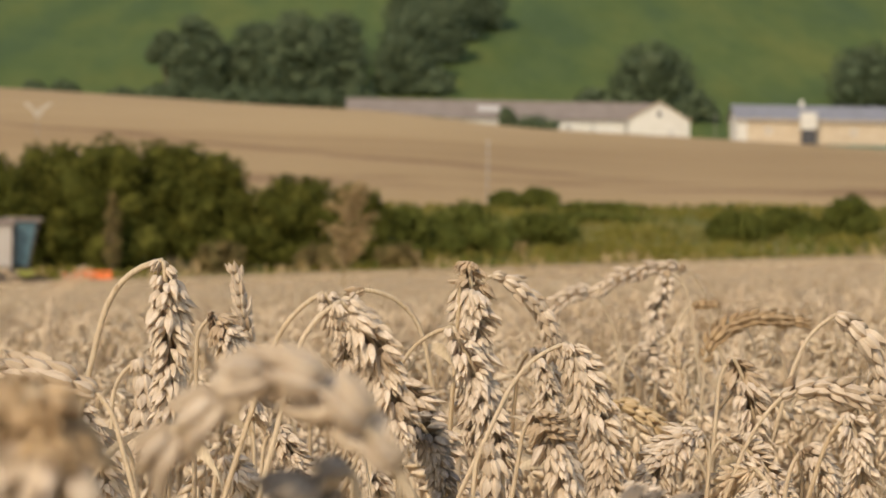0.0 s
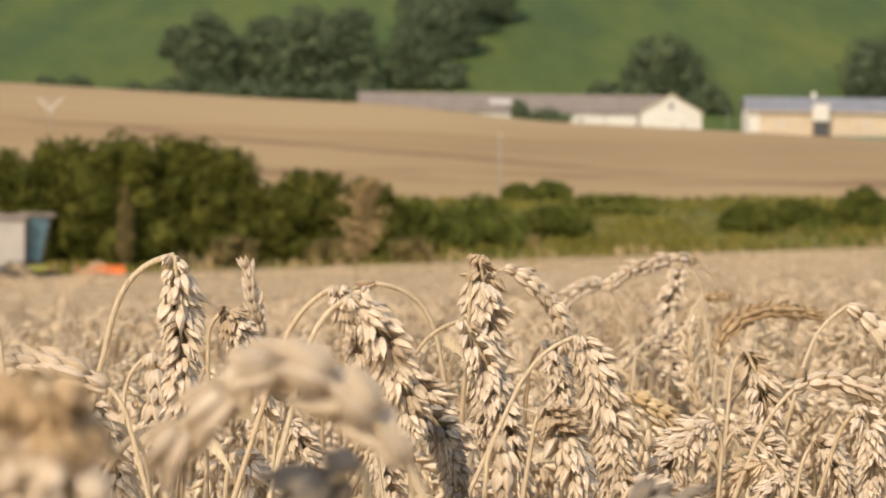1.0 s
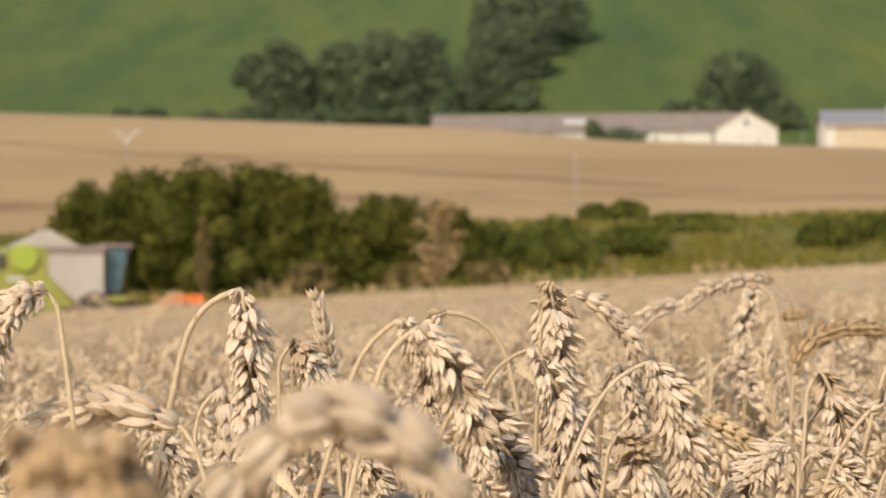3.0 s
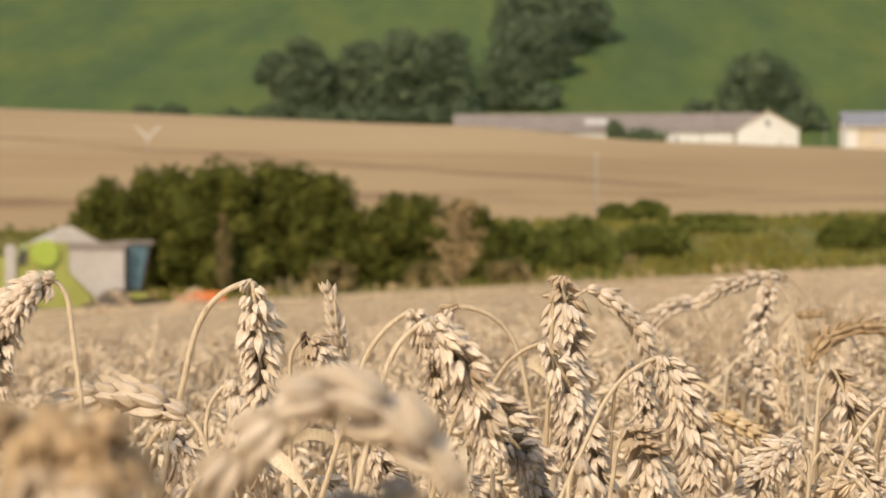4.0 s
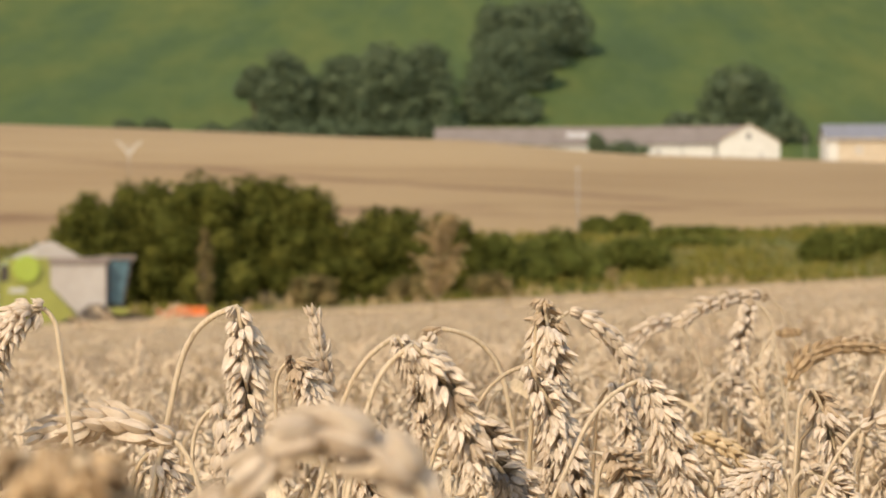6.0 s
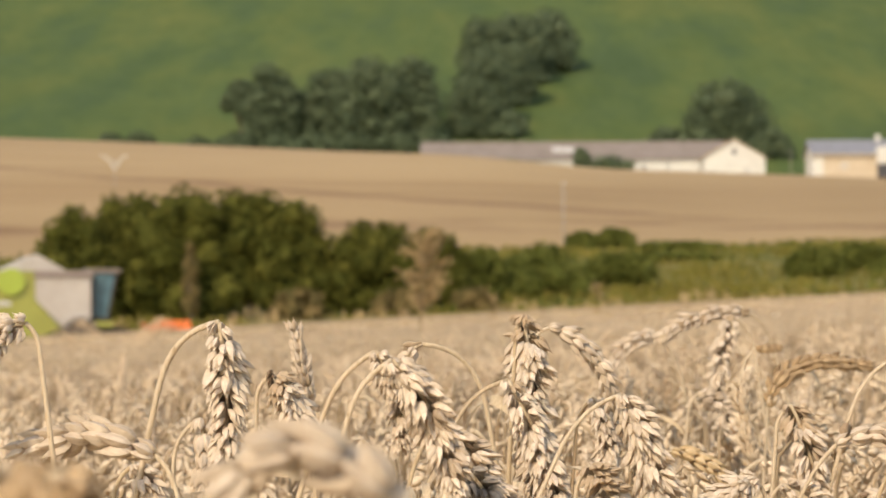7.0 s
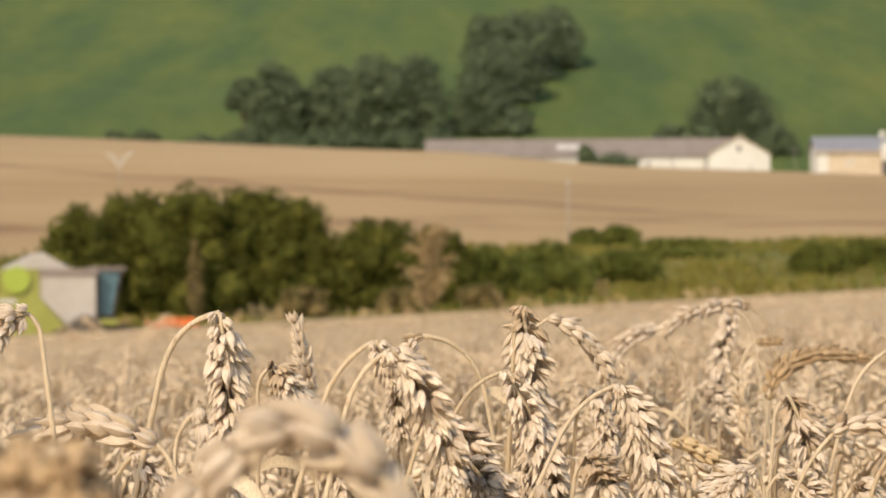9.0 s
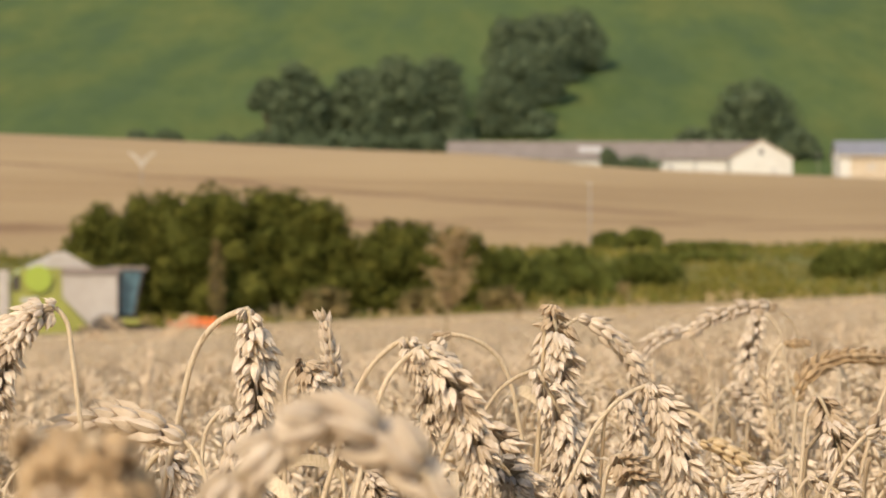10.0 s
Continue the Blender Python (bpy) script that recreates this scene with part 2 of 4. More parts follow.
def tube(bm, pts, radii, sides=6):
    rings = []
    up = Vector((0.3, 1, 0.2)).normalized()
    for i, p in enumerate(pts):
        d = (pts[min(i + 1, len(pts) - 1)] - pts[max(i - 1, 0)]).normalized()
        u = d.cross(up).normalized()
        v = d.cross(u)
        rings.append([bm.verts.new(p + (u * math.cos(a) + v * math.sin(a)) * radii[i]) for a in (math.tau * k / sides for k in range(sides))])
    for a, b in zip(rings, rings[1:]):
        for k in range(sides):
            bm.faces.new((a[k], a[(k + 1) % sides], b[(k + 1) % sides], b[k]))
    bm.faces.new(rings[0][::-1])
    bm.faces.new(rings[-1])
    return bm


def cyl(bm, p, q, r, sides=16):
    return tube(bm, [Vector(p), Vector(q)], [r, r], sides)


def smooth_step(a, b, v):
    t = min(1.0, max(0.0, (v - a) / (b - a)))
    return t * t * (3 - 2 * t)


# ---- the ground: near field, grass bank, ripe slope, green hill ----
EDGE, BANK_TOP, CREST, HILL = 112.0, 208.0, 495.0, 560.0


def ground_z(x, y):
    near = 0.10 + 0.047 * 70 * math.tanh(x / 70) - 0.0015 * max(-50, min(y, 140))
    low = 6.0 + 0.7 * math.tanh(x / 40)
    crest = 32.0 - 0.05 * 160 * math.tanh(x / 160) - 2.2 * smooth_step(2, 34, x)
    wave = 1.0 * math.sin(x * 0.021 + 1.0) * math.sin(y * 0.02)
    if y < EDGE:
        return near
    if y < BANK_TOP:
        return near + (low - near) * smooth_step(EDGE - 30, BANK_TOP + 25, y) / smooth_step(EDGE - 30, BANK_TOP + 25, BANK_TOP) if y > EDGE + 1 else near
    if y < CREST:
        t = (y - BANK_TOP) / (CREST - BANK_TOP)
        return low + (crest - low) * (t + 0.10 * math.sin(math.pi * t)) + 0.8 * wave * math.sin(math.pi * t)
    if y < HILL:
        return crest + (28.2 - crest) * smooth_step(CREST, CREST + 9, y)
    rise = 0.245 * (y - HILL) if y < 1900 else 0.245 * (1900 - HILL) + 60 * (1 - math.exp(-(y - 1900) / 250))
    return 28.2 + rise * (1 + 0.07 * math.sin(x * 0.006 + 0.8)) + 3.0 * smooth_step(HILL, 900, y) * math.sin(x * 0.016 + y * 0.008)


def strip_mesh(name, ys, half, nx, height, mat_of, mats):
    """A sheet that widens with distance, made of quads."""
    verts, faces, idx = [], [], []
    for j, y in enumerate(ys):
        w = half(y)
        for i in range(nx + 1):
            x = w * (2 * i / nx - 1)
            verts.append((x, y, height(x, y)))
    for j in range(len(ys) - 1):
        for i in range(nx):
            a = j * (nx + 1) + i
            faces.append((a, a + 1, a + nx + 2, a + nx + 1))
            idx.append(mat_of((ys[j] + ys[j + 1]) / 2))
    me = bpy.data.meshes.new(name)
    me.from_pydata(verts, [], faces)
    for m in mats:
        me.materials.append(m)
    me.polygons.foreach_set("material_index", idx)
    me.polygons.foreach_set("use_smooth", [True] * len(faces))
    return new(name, me)


def steps(a, b, n):
    return [a + (b - a) * i / n for i in range(n)]


GROUND_YS = (steps(-60, 0, 6) + steps(0, EDGE, 30) + [EDGE, EDGE + 1.01] + steps(EDGE + 3, BANK_TOP, 24) + steps(BANK_TOP, CREST, 60)
             + steps(CREST, HILL, 20) + steps(HILL, 1900, 110) + steps(1900, 4801, 30) + [4800])
ground = strip_mesh("ground", GROUND_YS, lambda y: 70 + 0.75 * abs(y), 140, ground_z,
                    lambda y: 0 if y < EDGE else 1 if y < BANK_TOP else 2 if y < CREST else 1 if y < HILL else 3,
                    (soil, bank_grass, ripe_slope, hill_green))
tagged(ground, "rolling farmland, ripe grain slope below a green hillside", "ground", kind="structure")


# ---- wheat ----
def boat(bm, m, length, width, thick, sides=6, rows=((0.0, 0.35), (0.16, 0.85), (0.38, 1.0), (0.62, 0.74), (0.83, 0.30)), curve=0.12):
    """A pointed husk along +z, its keel to +x."""
    rings = []
    for t, w in rows:
        ring = []
        for k in range(sides):
            a = math.tau * k / sides
            keel = 1.45 if k == 0 else 1.0
            ring.append(bm.verts.new(m @ Vector((math.cos(a) * thick * w * keel / 2 + curve * length * math.sin(t * 2.2), math.sin(a) * width * w / 2, t * length))))
        rings.append(ring)
    for a, b in zip(rings, rings[1:]):
        for k in range(sides):
            bm.faces.new((a[k], a[(k + 1) % sides], b[(k + 1) % sides], b[k]))
        for k in range(0, sides, 2):
            bm.edges.get((a[k], b[k])).smooth = False
    tip = bm.verts.new(m @ Vector((curve * length * 0.9, 0, length * 1.10)))
    for k in range(sides):
        bm.faces.new((rings[-1][k], rings[-1][(k + 1) % sides], tip))


HUSK = ((0.0, 0.42), (0.14, 0.84), (0.38, 1.0), (0.62, 0.80), (0.82, 0.40), (0.93, 0.13))


def spikelet_mesh(name, rng, mat):
    """A wide open fan: a lower skirt of florets, a shorter row upon it and two broad glumes over their feet; for an ear 16 mm wide."""
    bm = bmesh.new()
    for count, spread, lift, foot, rise, longest, wide in ((7, 61, 8, 0.0, 0.0004, 0.0066, 0.0028), (6, 51, 20, 0.0009, 0.0012, 0.0056, 0.0028), (4, 36, 30, 0.0015, -0.0006, 0.0048, 0.0028)):
        for i in range(count):
            s = (i / (count - 1)) * 2 - 1
            fan = s * spread + rng.uniform(-9, 9)
            out = lift * (1 - 0.5 * abs(s)) + rng.uniform(-11, 12)
            boat(bm, pose(foot, s * 0.0033, rise * (1 - 0.6 * abs(s)), -fan, out, 0) @ pose(0, 0, 0, 0, 0, s * 30 + rng.uniform(-18, 18)),
                 longest * rng.uniform(0.82, 1.12), wide * rng.uniform(0.82, 1.1), rng.uniform(0.0011, 0.0017), 6, HUSK, rng.uniform(-0.16, 0.10))
    return mesh_of(name, bm, mat, True)


def plump_mesh(name, rng, mat):
    """A closed spikelet with full grains: three broad husks side by side."""
    bm = bmesh.new()
    for s in (-1, 0, 1):
        boat(bm, pose(0.0006 * (1 - abs(s)), s * 0.0016, 0.0010 * (1 - abs(s)), -s * rng.uniform(9, 17), rng.uniform(-3, 9), s * 25),
             rng.uniform(0.0098, 0.0118), rng.uniform(0.0050, 0.0060), rng.uniform(0.0034, 0.0042), 8,
             ((0.0, 0.45), (0.12, 0.82), (0.34, 1.0), (0.58, 0.86), (0.80, 0.48), (0.93, 0.2)), rng.uniform(0.04, 0.10))
    return mesh_of(name, bm, mat, True)


SPIKELETS, PLUMP = {}, {}
_rng = random.Random(11)
for _m in (straw, straw_yellow, straw_brown, straw_grey_shade, straw_cap):
    SPIKELETS[_m.name] = [spikelet_mesh("spikelet", _rng, _m) for _ in range(7)]
    PLUMP[_m.name] = [plump_mesh("spikelet", _rng, _m) for _ in range(4)]


def ear_frames(a0, a1, length, azimuth, roll, nodes, side_tilt, rng, power=1.6):
    """Places and turns of the spikelets of an ear that starts at the origin; angles from upright, in the plane of the azimuth."""
    ca, sa = math.cos(radians(azimuth)), math.sin(radians(azimuth))
    n = Vector((-sa, ca, 0))
    p, centre, frames = Vector((0, 0, 0)), [Vector((0, 0, 0))], []
    for i in range(nodes):
        t = (i + 0.5) / nodes
        th = radians(a0 + (a1 - a0) * (1 - (1 - t) ** power if power else 1 / (1 + math.exp(-9 * (t - 0.45)))))
        tan = Vector((math.sin(th) * ca, math.sin(th) * sa, math.cos(th)))
        d = Matrix.Rotation(radians(roll + rng.uniform(-30, 30)), 3, tan) @ n
        side = 1 if i % 2 else -1
        al = radians(side_tilt + rng.uniform(-13, 13) - 10 * t)
        z = (tan * math.cos(al) + d * side * math.sin(al)).normalized()
        y = tan.cross(d) * side
        y = (y - z * y.dot(z)).normalized()
        x = y.cross(z)
        grow = min(1.0, 0.50 + 3.2 * t) * (1.0 - 0.30 * t ** 3) * rng.uniform(0.9, 1.1)
        frames.append((Matrix((x, y, z)).transposed().to_4x4(), p + d * side * 0.0009, grow))
        p = p + tan * (length / nodes)
        centre.append(p.copy())
    return centre, frames


def stalk_points(a0, lean, arc, azimuth, drop, n_arc=9):
    """From the neck, at the origin, back down to the soil."""
    ca, sa = math.cos(radians(azimuth)), math.sin(radians(azimuth))
    p, pts = Vector((0, 0, 0)), [Vector((0, 0, 0))]
    for i in range(n_arc):
        t = (i + 0.5) / n_arc
        th = radians(a0 + (lean - a0) * (t * t * (3 - 2 * t)) ** 0.8)
        p = p - Vector((math.sin(th) * ca, math.sin(th) * sa, math.cos(th))) * (arc / n_arc)
        pts.append(p.copy())
    th = radians(lean)
    left = drop + p.z
    for i in range(1, 6):
        t = i / 5
        q = p - Vector((math.sin(th) * ca, math.sin(th) * sa, 0)) * (left * (t - 0.6 * t * t))
        pts.append(Vector((q.x, q.y, p.z - left * t)))
    return pts


def leaf_blade(rng, pts, off, root):
    """A dry, curled leaf that hangs from the stalk a little below its neck."""
    p = pts[9].lerp(pts[10], rng.uniform(0.05, 0.35)) + off
    az, th, tw = rng.uniform(0, math.tau), rng.uniform(0.3, 0.9), rng.uniform(-2.5, 2.5)
    length, width = rng.uniform(0.06, 0.10), rng.uniform(0.0018, 0.0032)
    bm = bmesh.new()
    rows = []
    for i in range(13):
        t = i / 12
        a = th + 2.3 * t ** 0.8
        d = Vector((math.sin(a) * math.cos(az), math.sin(a) * math.sin(az), math.cos(a)))
        side = (Matrix.Rotation(tw * t, 3, d) @ d.cross(Vector((math.cos(az + 0.5), math.sin(az + 0.5), 0.3)))).normalized()
        fold = side.cross(d) * width * 0.35
        w = width * (1 - t ** 3) * (0.4 + min(1, 4 * t) * 0.6) + 0.0003
        rows.append([bm.verts.new(p + side * w * s + fold * abs(s)) for s in (-1, -0.5, 0, 0.5, 1)])
        p = p + d * (length / 12)
    for a, b in zip(rows, rows[1:]):
        for k in range(4):
            bm.faces.new((a[k], a[k + 1], b[k + 1], b[k]))
    part("leaf", bm, stalk_mat, root, "dry curled leaf blade", True)


def hero_plant(x, y, z, a0, a1, length, width, neck, lean, arc, mat, roll, power=1.6, cap=2, plump=False, gap=1.0):
    rng = random.Random(int(abs(x) * 9999) + int(z * 7777))
    az = rng.uniform(-24, 24)
    gz = ground_z(x, y)
    pts = stalk_points(neck, lean, arc, az, z - gz)
    base = pts[-1]
    tone = {"straw": "pale straw", "straw_yellow": "golden", "straw_brown": "brown weathered", "straw_grey_shade": "grey weathered or shaded"}[mat.name]
    bend = "nodding" if abs(a1) > 130 else "arched" if abs(a1) > 60 else "upright"
    root = thing("wheat_plant", pose(x + base.x, y + base.y, gz), f"{tone} ripe wheat stalk with a {bend} open ear", "wheat", "wheat in the near field")
    off = Vector((-base.x, -base.y, z - gz))
    bm = bmesh.new()
    thick = 0.0009 if arc < 0.045 else 0.0012
    tube(bm, [p + off for p in pts[::-1]], [0.0017] * 5 + [thick * 1.1] * (len(pts) - 5), 7)
    part("stalk", bm, stalk_mat, root, smooth=True)
    if rng.random() < 0.45 and y > 0.7:
        leaf_blade(rng, pts, off, root)
    scale = width / 0.0156 if plump else min(1.66, width / 0.0126)
    nodes = max(6, round(length / ((0.0037 if plump else 0.0020) * gap * scale)))
    centre, frames = ear_frames(a0, a1, length, az, roll if plump else 62 + 0.35 * roll, nodes, 32 if plump else 20, rng, power)
    bm = bmesh.new()
    tube(bm, [c + off for c in centre], [0.0010] * len(centre), 5)
    ear = part("ear", bm, stalk_mat, root, smooth=True)
    for k, (m, p, g) in enumerate(frames):
        weathered = mat.name == "straw" and k < cap and rng.random() < (0.15 if cap < 3 else 1.0)
        pool = (PLUMP if plump else SPIKELETS)[("straw_brown" if y < 0.5 else "straw_cap") if weathered else mat.name]
        ob = new("spikelet", rng.choice(pool))
        ob.parent = ear
        s = g * scale
        if weathered and cap > 2:
            m, s = m @ pose(0, 0, 0, rng.uniform(-30, 30), rng.uniform(5, 25), 0), s * 0.95
        ob.matrix_basis = Matrix.Translation(p + off) @ m @ Matrix.Diagonal((s, s, s, 1))
    return root


# ---- wheat of the near field: the stalks that stand in focus ----
hero_plant(-0.0818, 1.060, 1.0507, 170, 182, 0.0840, 0.0238, 78, 16, 0.045, straw, 50, 1.6)
hero_plant(-0.0975, 1.150, 1.0063, 165, 188, 0.0440, 0.0150, 60, 0, 0.031, straw, 20, 1.6, 2, True)
hero_plant(-0.1028, 1.000, 0.9986, -62, -112, 0.0607, 0.0198, -50, -20, 0.016, straw, 15, 1.2, 2, True)
hero_plant(-0.1190, 1.080, 0.9900, 150, 172, 0.0600, 0.0260, 60, 10, 0.019, straw, 60, 1.6)
hero_plant(-0.1525, 0.990, 1.0511, -95, -178, 0.0534, 0.0169, -50, -8, 0.013, straw, 30, 2.2)
hero_plant(-0.0671, 1.200, 1.0252, 140, 168, 0.0540, 0.0262, 60, 0, 0.019, straw, 70, 1.6, 3)
hero_plant(-0.0542, 1.300, 1.0050, -6, -14, 0.0439, 0.0123, -6, -4, 0.023, straw, 0, 1.6, 2, True)
hero_plant(-0.0144, 0.970, 1.0394, 140, 184, 0.0415, 0.0127, 60, 20, 0.035, straw, 50, 1.6)
hero_plant(-0.0079, 0.950, 1.0364, 132, 170, 0.0600, 0.0195, 60, 16, 0.032, straw, 60, 1.6, 2)
hero_plant(0.0040, 1.300, 1.0377, -110, -165, 0.0263, 0.0111, -85, -12, 0.056, straw, 0, 1.6, 2, True)
hero_plant(0.0123, 1.100, 1.0033, 125, 165, 0.0717, 0.0183, 60, 20, 0.022, straw, 40, 1.6)
hero_plant(0.0527, 1.200, 1.0519, 172, 183, 0.0958, 0.0211, 40, 4, 0.013, straw, 60, 1.6, 4)
hero_plant(0.0440, 1.170, 1.0225, 150, 169, 0.0908, 0.0211, 75, 30, 0.034, straw, 70, 1.6)
hero_plant(0.0700, 1.300, 1.0459, 100, 172, 0.0585, 0.0134, 70, 10, 0.020, straw, 0, 1.3, 2, True)
hero_plant(0.2151, 2.200, 1.0303, -80, -150, 0.0594, 0.0208, -40, -12, 0.059, straw, 5, 1.2, 2, True)
hero_plant(0.2656, 2.000, 1.0527, -85, -120, 0.0810, 0.0189, -60, -20, 0.036, straw, 0, 1.2, 2, True)
hero_plant(0.2490, 1.955, 1.0487, -150, -178, 0.0645, 0.0203, -60, -10, 0.028, straw, 50, 1.6)
hero_plant(0.2579, 1.900, 1.0252, 80, 100, 0.0192, 0.0103, 50, 12, 0.026, straw_brown, 0, 1.6, 2, True)
hero_plant(0.2389, 1.700, 0.9889, 5, 96, 0.0956, 0.0161, 5, 5, 0.015, straw_brown, 10, 2.6, 2, True)
hero_plant(0.1871, 1.250, 1.0073, 150, 183, 0.0703, 0.0225, 50, 5, 0.017, straw, 60, 1.6, 4)
hero_plant(0.2376, 1.250, 1.0294, 110, 172, 0.0534, 0.0180, 60, 20, 0.037, straw, 20, 1.6, 2, True)
hero_plant(0.1935, 1.150, 0.9930, 60, 120, 0.0440, 0.0160, 45, 25, 0.031, straw, 15, 1.2, 2, True)
hero_plant(0.1554, 1.150, 0.9769, -110, -165, 0.0491, 0.0197, -50, 5, 0.018, straw, 50, 1.6)
hero_plant(0.1755, 1.200, 0.9710, 110, 165, 0.0567, 0.0167, 50, -5, 0.019, straw, 30, 1.4)
hero_plant(0.0913, 1.100, 1.0179, 150, 172, 0.0866, 0.0213, 75, 34, 0.037, straw, 60, 1.8)
hero_plant(0.0739, 1.050, 0.9902, 140, 180, 0.0543, 0.0222, 50, 10, 0.014, straw, 65, 1.6, 4)
hero_plant(0.1436, 1.400, 0.9767, 100, 145, 0.0472, 0.0139, 60, 20, 0.031, straw_yellow, 5, 1.2, 2, True)
hero_plant(0.0511, 1.000, 0.9808, 165, 188, 0.0382, 0.0140, 50, 5, 0.013, straw, 20, 1.6, 2, True)
hero_plant(0.0965, 1.350, 1.0079, 150, 185, 0.0486, 0.0188, 50, 5, 0.024, straw, 50, 1.6)
hero_plant(0.0971, 0.950, 0.9653, 80, 150, 0.0299, 0.0158, 40, 15, 0.013, straw, 60, 1.6)
hero_plant(0.0210, 1.020, 0.9903, 130, 175, 0.0390, 0.0151, 40, 0, 0.014, straw_grey_shade, 60, 1.6)
hero_plant(0.2161, 1.900, 0.9933, 120, 175, 0.0641, 0.0197, 50, 5, 0.026, straw, 40, 1.6)
hero_plant(0.1987, 1.120, 0.9725, 130, 170, 0.0378, 0.0171, 40, 10, 0.020, straw, 60, 1.6)
hero_plant(0.2106, 1.080, 0.9897, 160, 185, 0.0462, 0.0170, 50, 20, 0.022, straw, 30, 1.6)
hero_plant(0.0043, 1.150, 0.9629, 150, 175, 0.0440, 0.0181, 40, 5, 0.016, straw, 40, 1.6)
hero_plant(-0.0568, 1.120, 0.9652, 140, 170, 0.0428, 0.0176, 40, 5, 0.015, straw, 70, 1.6)
hero_plant(-0.0378, 1.200, 0.9738, 140, 170, 0.0459, 0.0173, 40, 5, 0.016, straw, 30, 1.6)
hero_plant(-0.1152, 1.150, 0.9605, -150, -175, 0.0440, 0.0181, -40, 5, 0.016, straw, 30, 1.6)
hero_plant(0.0429, 1.100, 0.9569, 150, 172, 0.0371, 0.0173, 40, 5, 0.015, straw, 60, 1.6)
hero_plant(0.1802, 1.100, 0.9567, -140, -172, 0.0371, 0.0173, -40, 5, 0.015, straw, 60, 1.6)
hero_plant(0.1294, 1.050, 0.9563, 150, 172, 0.0354, 0.0165, 40, 5, 0.014, straw, 30, 1.6)
hero_plant(0.1217, 1.300, 0.9544, 160, 182, 0.0526, 0.0175, 40, 5, 0.018, straw, 30, 1.6)
hero_plant(-0.0060, 1.050, 0.9519, 150, 172, 0.0354, 0.0165, 40, 5, 0.014, straw_yellow, 30, 1.6)
hero_plant(0.0015, 0.450, 1.0145, -34, -138, 0.0577, 0.0150, -30, -18, 0.015, straw, 20, 0, 0, True, 1.35)
hero_plant(-0.0530, 0.380, 1.0310, 150, 186, 0.0291, 0.0165, 30, 2, 0.005, straw, 60, 1.6, 4)
hero_plant(-0.0625, 0.385, 1.0318, 150, 178, 0.0294, 0.0160, 30, 6, 0.005, straw, 70, 1.6, 4)
# both ears below are pale straw; their dark grey is shade put into colour
hero_plant(-0.0062, 0.474, 1.0120, -115, -160, 0.0315, 0.0152, -30, 4, 0.007, straw_grey_shade, 40, 1.6, 2, True)
hero_plant(0.0588, 0.620, 0.9871, 50, 120, 0.0265, 0.0125, 40, 10, 0.008, straw_grey_shade, 40, 1.6, 2, True)


def whole_ear(bm, a0, a1, length, width, roll, rng, off, husks=3, sides=5, rows=((0.0, 0.4), (0.4, 1.0), (0.8, 0.5))):
    scale = width / 0.0165
    nodes = max(6, round(length / ((0.0033 if husks > 2 else 0.0058 if husks > 1 else 0.0085) * scale)))
    centre, frames = ear_frames(a0, a1, length, 0, roll, nodes, 22, rng)
    for m, p, g in frames:
        s = g * scale
        for i in range(husks):
            f = (i / max(1, husks - 1)) * 2 - 1 if husks > 1 else 0
            boat(bm, Matrix.Translation(p + off) @ m @ pose(0, f * 0.0014 * s, 0, -f * 30 + rng.uniform(-8, 8), rng.uniform(-6, 14), f * 30),
                 (0.0104 if husks > 2 else 0.0116) * s, (0.0046 if husks > 2 else 0.0074 if husks > 1 else 0.0135) * s, 0.0029 * s, sides, rows, 0.05)


def plain_plant(rng, mat):
    """A stalk with its ear as one mesh, for the plants behind."""
    a1 = rng.choice((-175, -160, -130, 120, 150, 165, 178, 185))
    a0 = a1 * rng.uniform(0.65, 0.95)
    if rng.random() < 0.10:
        a0, a1 = rng.uniform(-15, 15), rng.uniform(-30, 30)
    h = 0.86 + rng.uniform(-0.03, 0.02)
    pts = stalk_points(max(-60, min(60, a0)), rng.uniform(-6, 6), rng.uniform(0.02, 0.05), 0, h)
    base = pts[-1]
    off = Vector((-base.x, -base.y, h))
    root = thing("wheat_plant", pose(0, 0, 0), "pale straw ripe wheat stalk in the standing crop", "wheat", "wheat in the near field")
    bm = bmesh.new()
    tube(bm, [p + off for p in pts[::-1]], [0.0017] * 5 + [0.0012] * (len(pts) - 5), 5)
    part("stalk", bm, stalk_mat, root, smooth=True)
    bm = bmesh.new()
    whole_ear(bm, a0, a1, rng.uniform(0.055, 0.08), rng.uniform(0.0145, 0.0175), rng.uniform(0, 90), rng, off, 5, 4)
    part("ear", bm, mat, root, smooth=True)
    return root


rng = random.Random(5)
masters = [plain_plant(rng, m) for m in [straw_back] * 15 + [straw_far]]
count = 0
for k in range(288):
    y = math.sqrt(rng.uniform(1.20 ** 2, 2.4 ** 2))
    x = rng.uniform(-0.5, 0.5) * (0.43 * y + 0.06) + 0.012 * y
    m = pose(x, y, ground_z(x, y) - 0.010 - 0.030 * abs(rng.gauss(0, 1)), rng.uniform(-3, 3), rng.uniform(-3, 3), rng.choice((0, 180)) + rng.uniform(-55, 55))
    if count < len(masters):
        masters[count].matrix_basis = m
    else:
        copy_thing(masters[rng.randrange(len(masters))], m)
    count += 1
# taller stalks that stand out of the crop farther back
for k in range(34):
    y = math.sqrt(rng.uniform(2.3 ** 2, 5.0 ** 2))
    x = rng.uniform(-0.5, 0.5) * (0.42 * y)
    copy_thing(masters[rng.randrange(len(masters))], pose(x, y, ground_z(x, y) + rng.uniform(0.0, 0.035), rng.uniform(-4, 4), rng.uniform(-4, 4), rng.choice((0, 180)) + rng.uniform(-60, 60)))


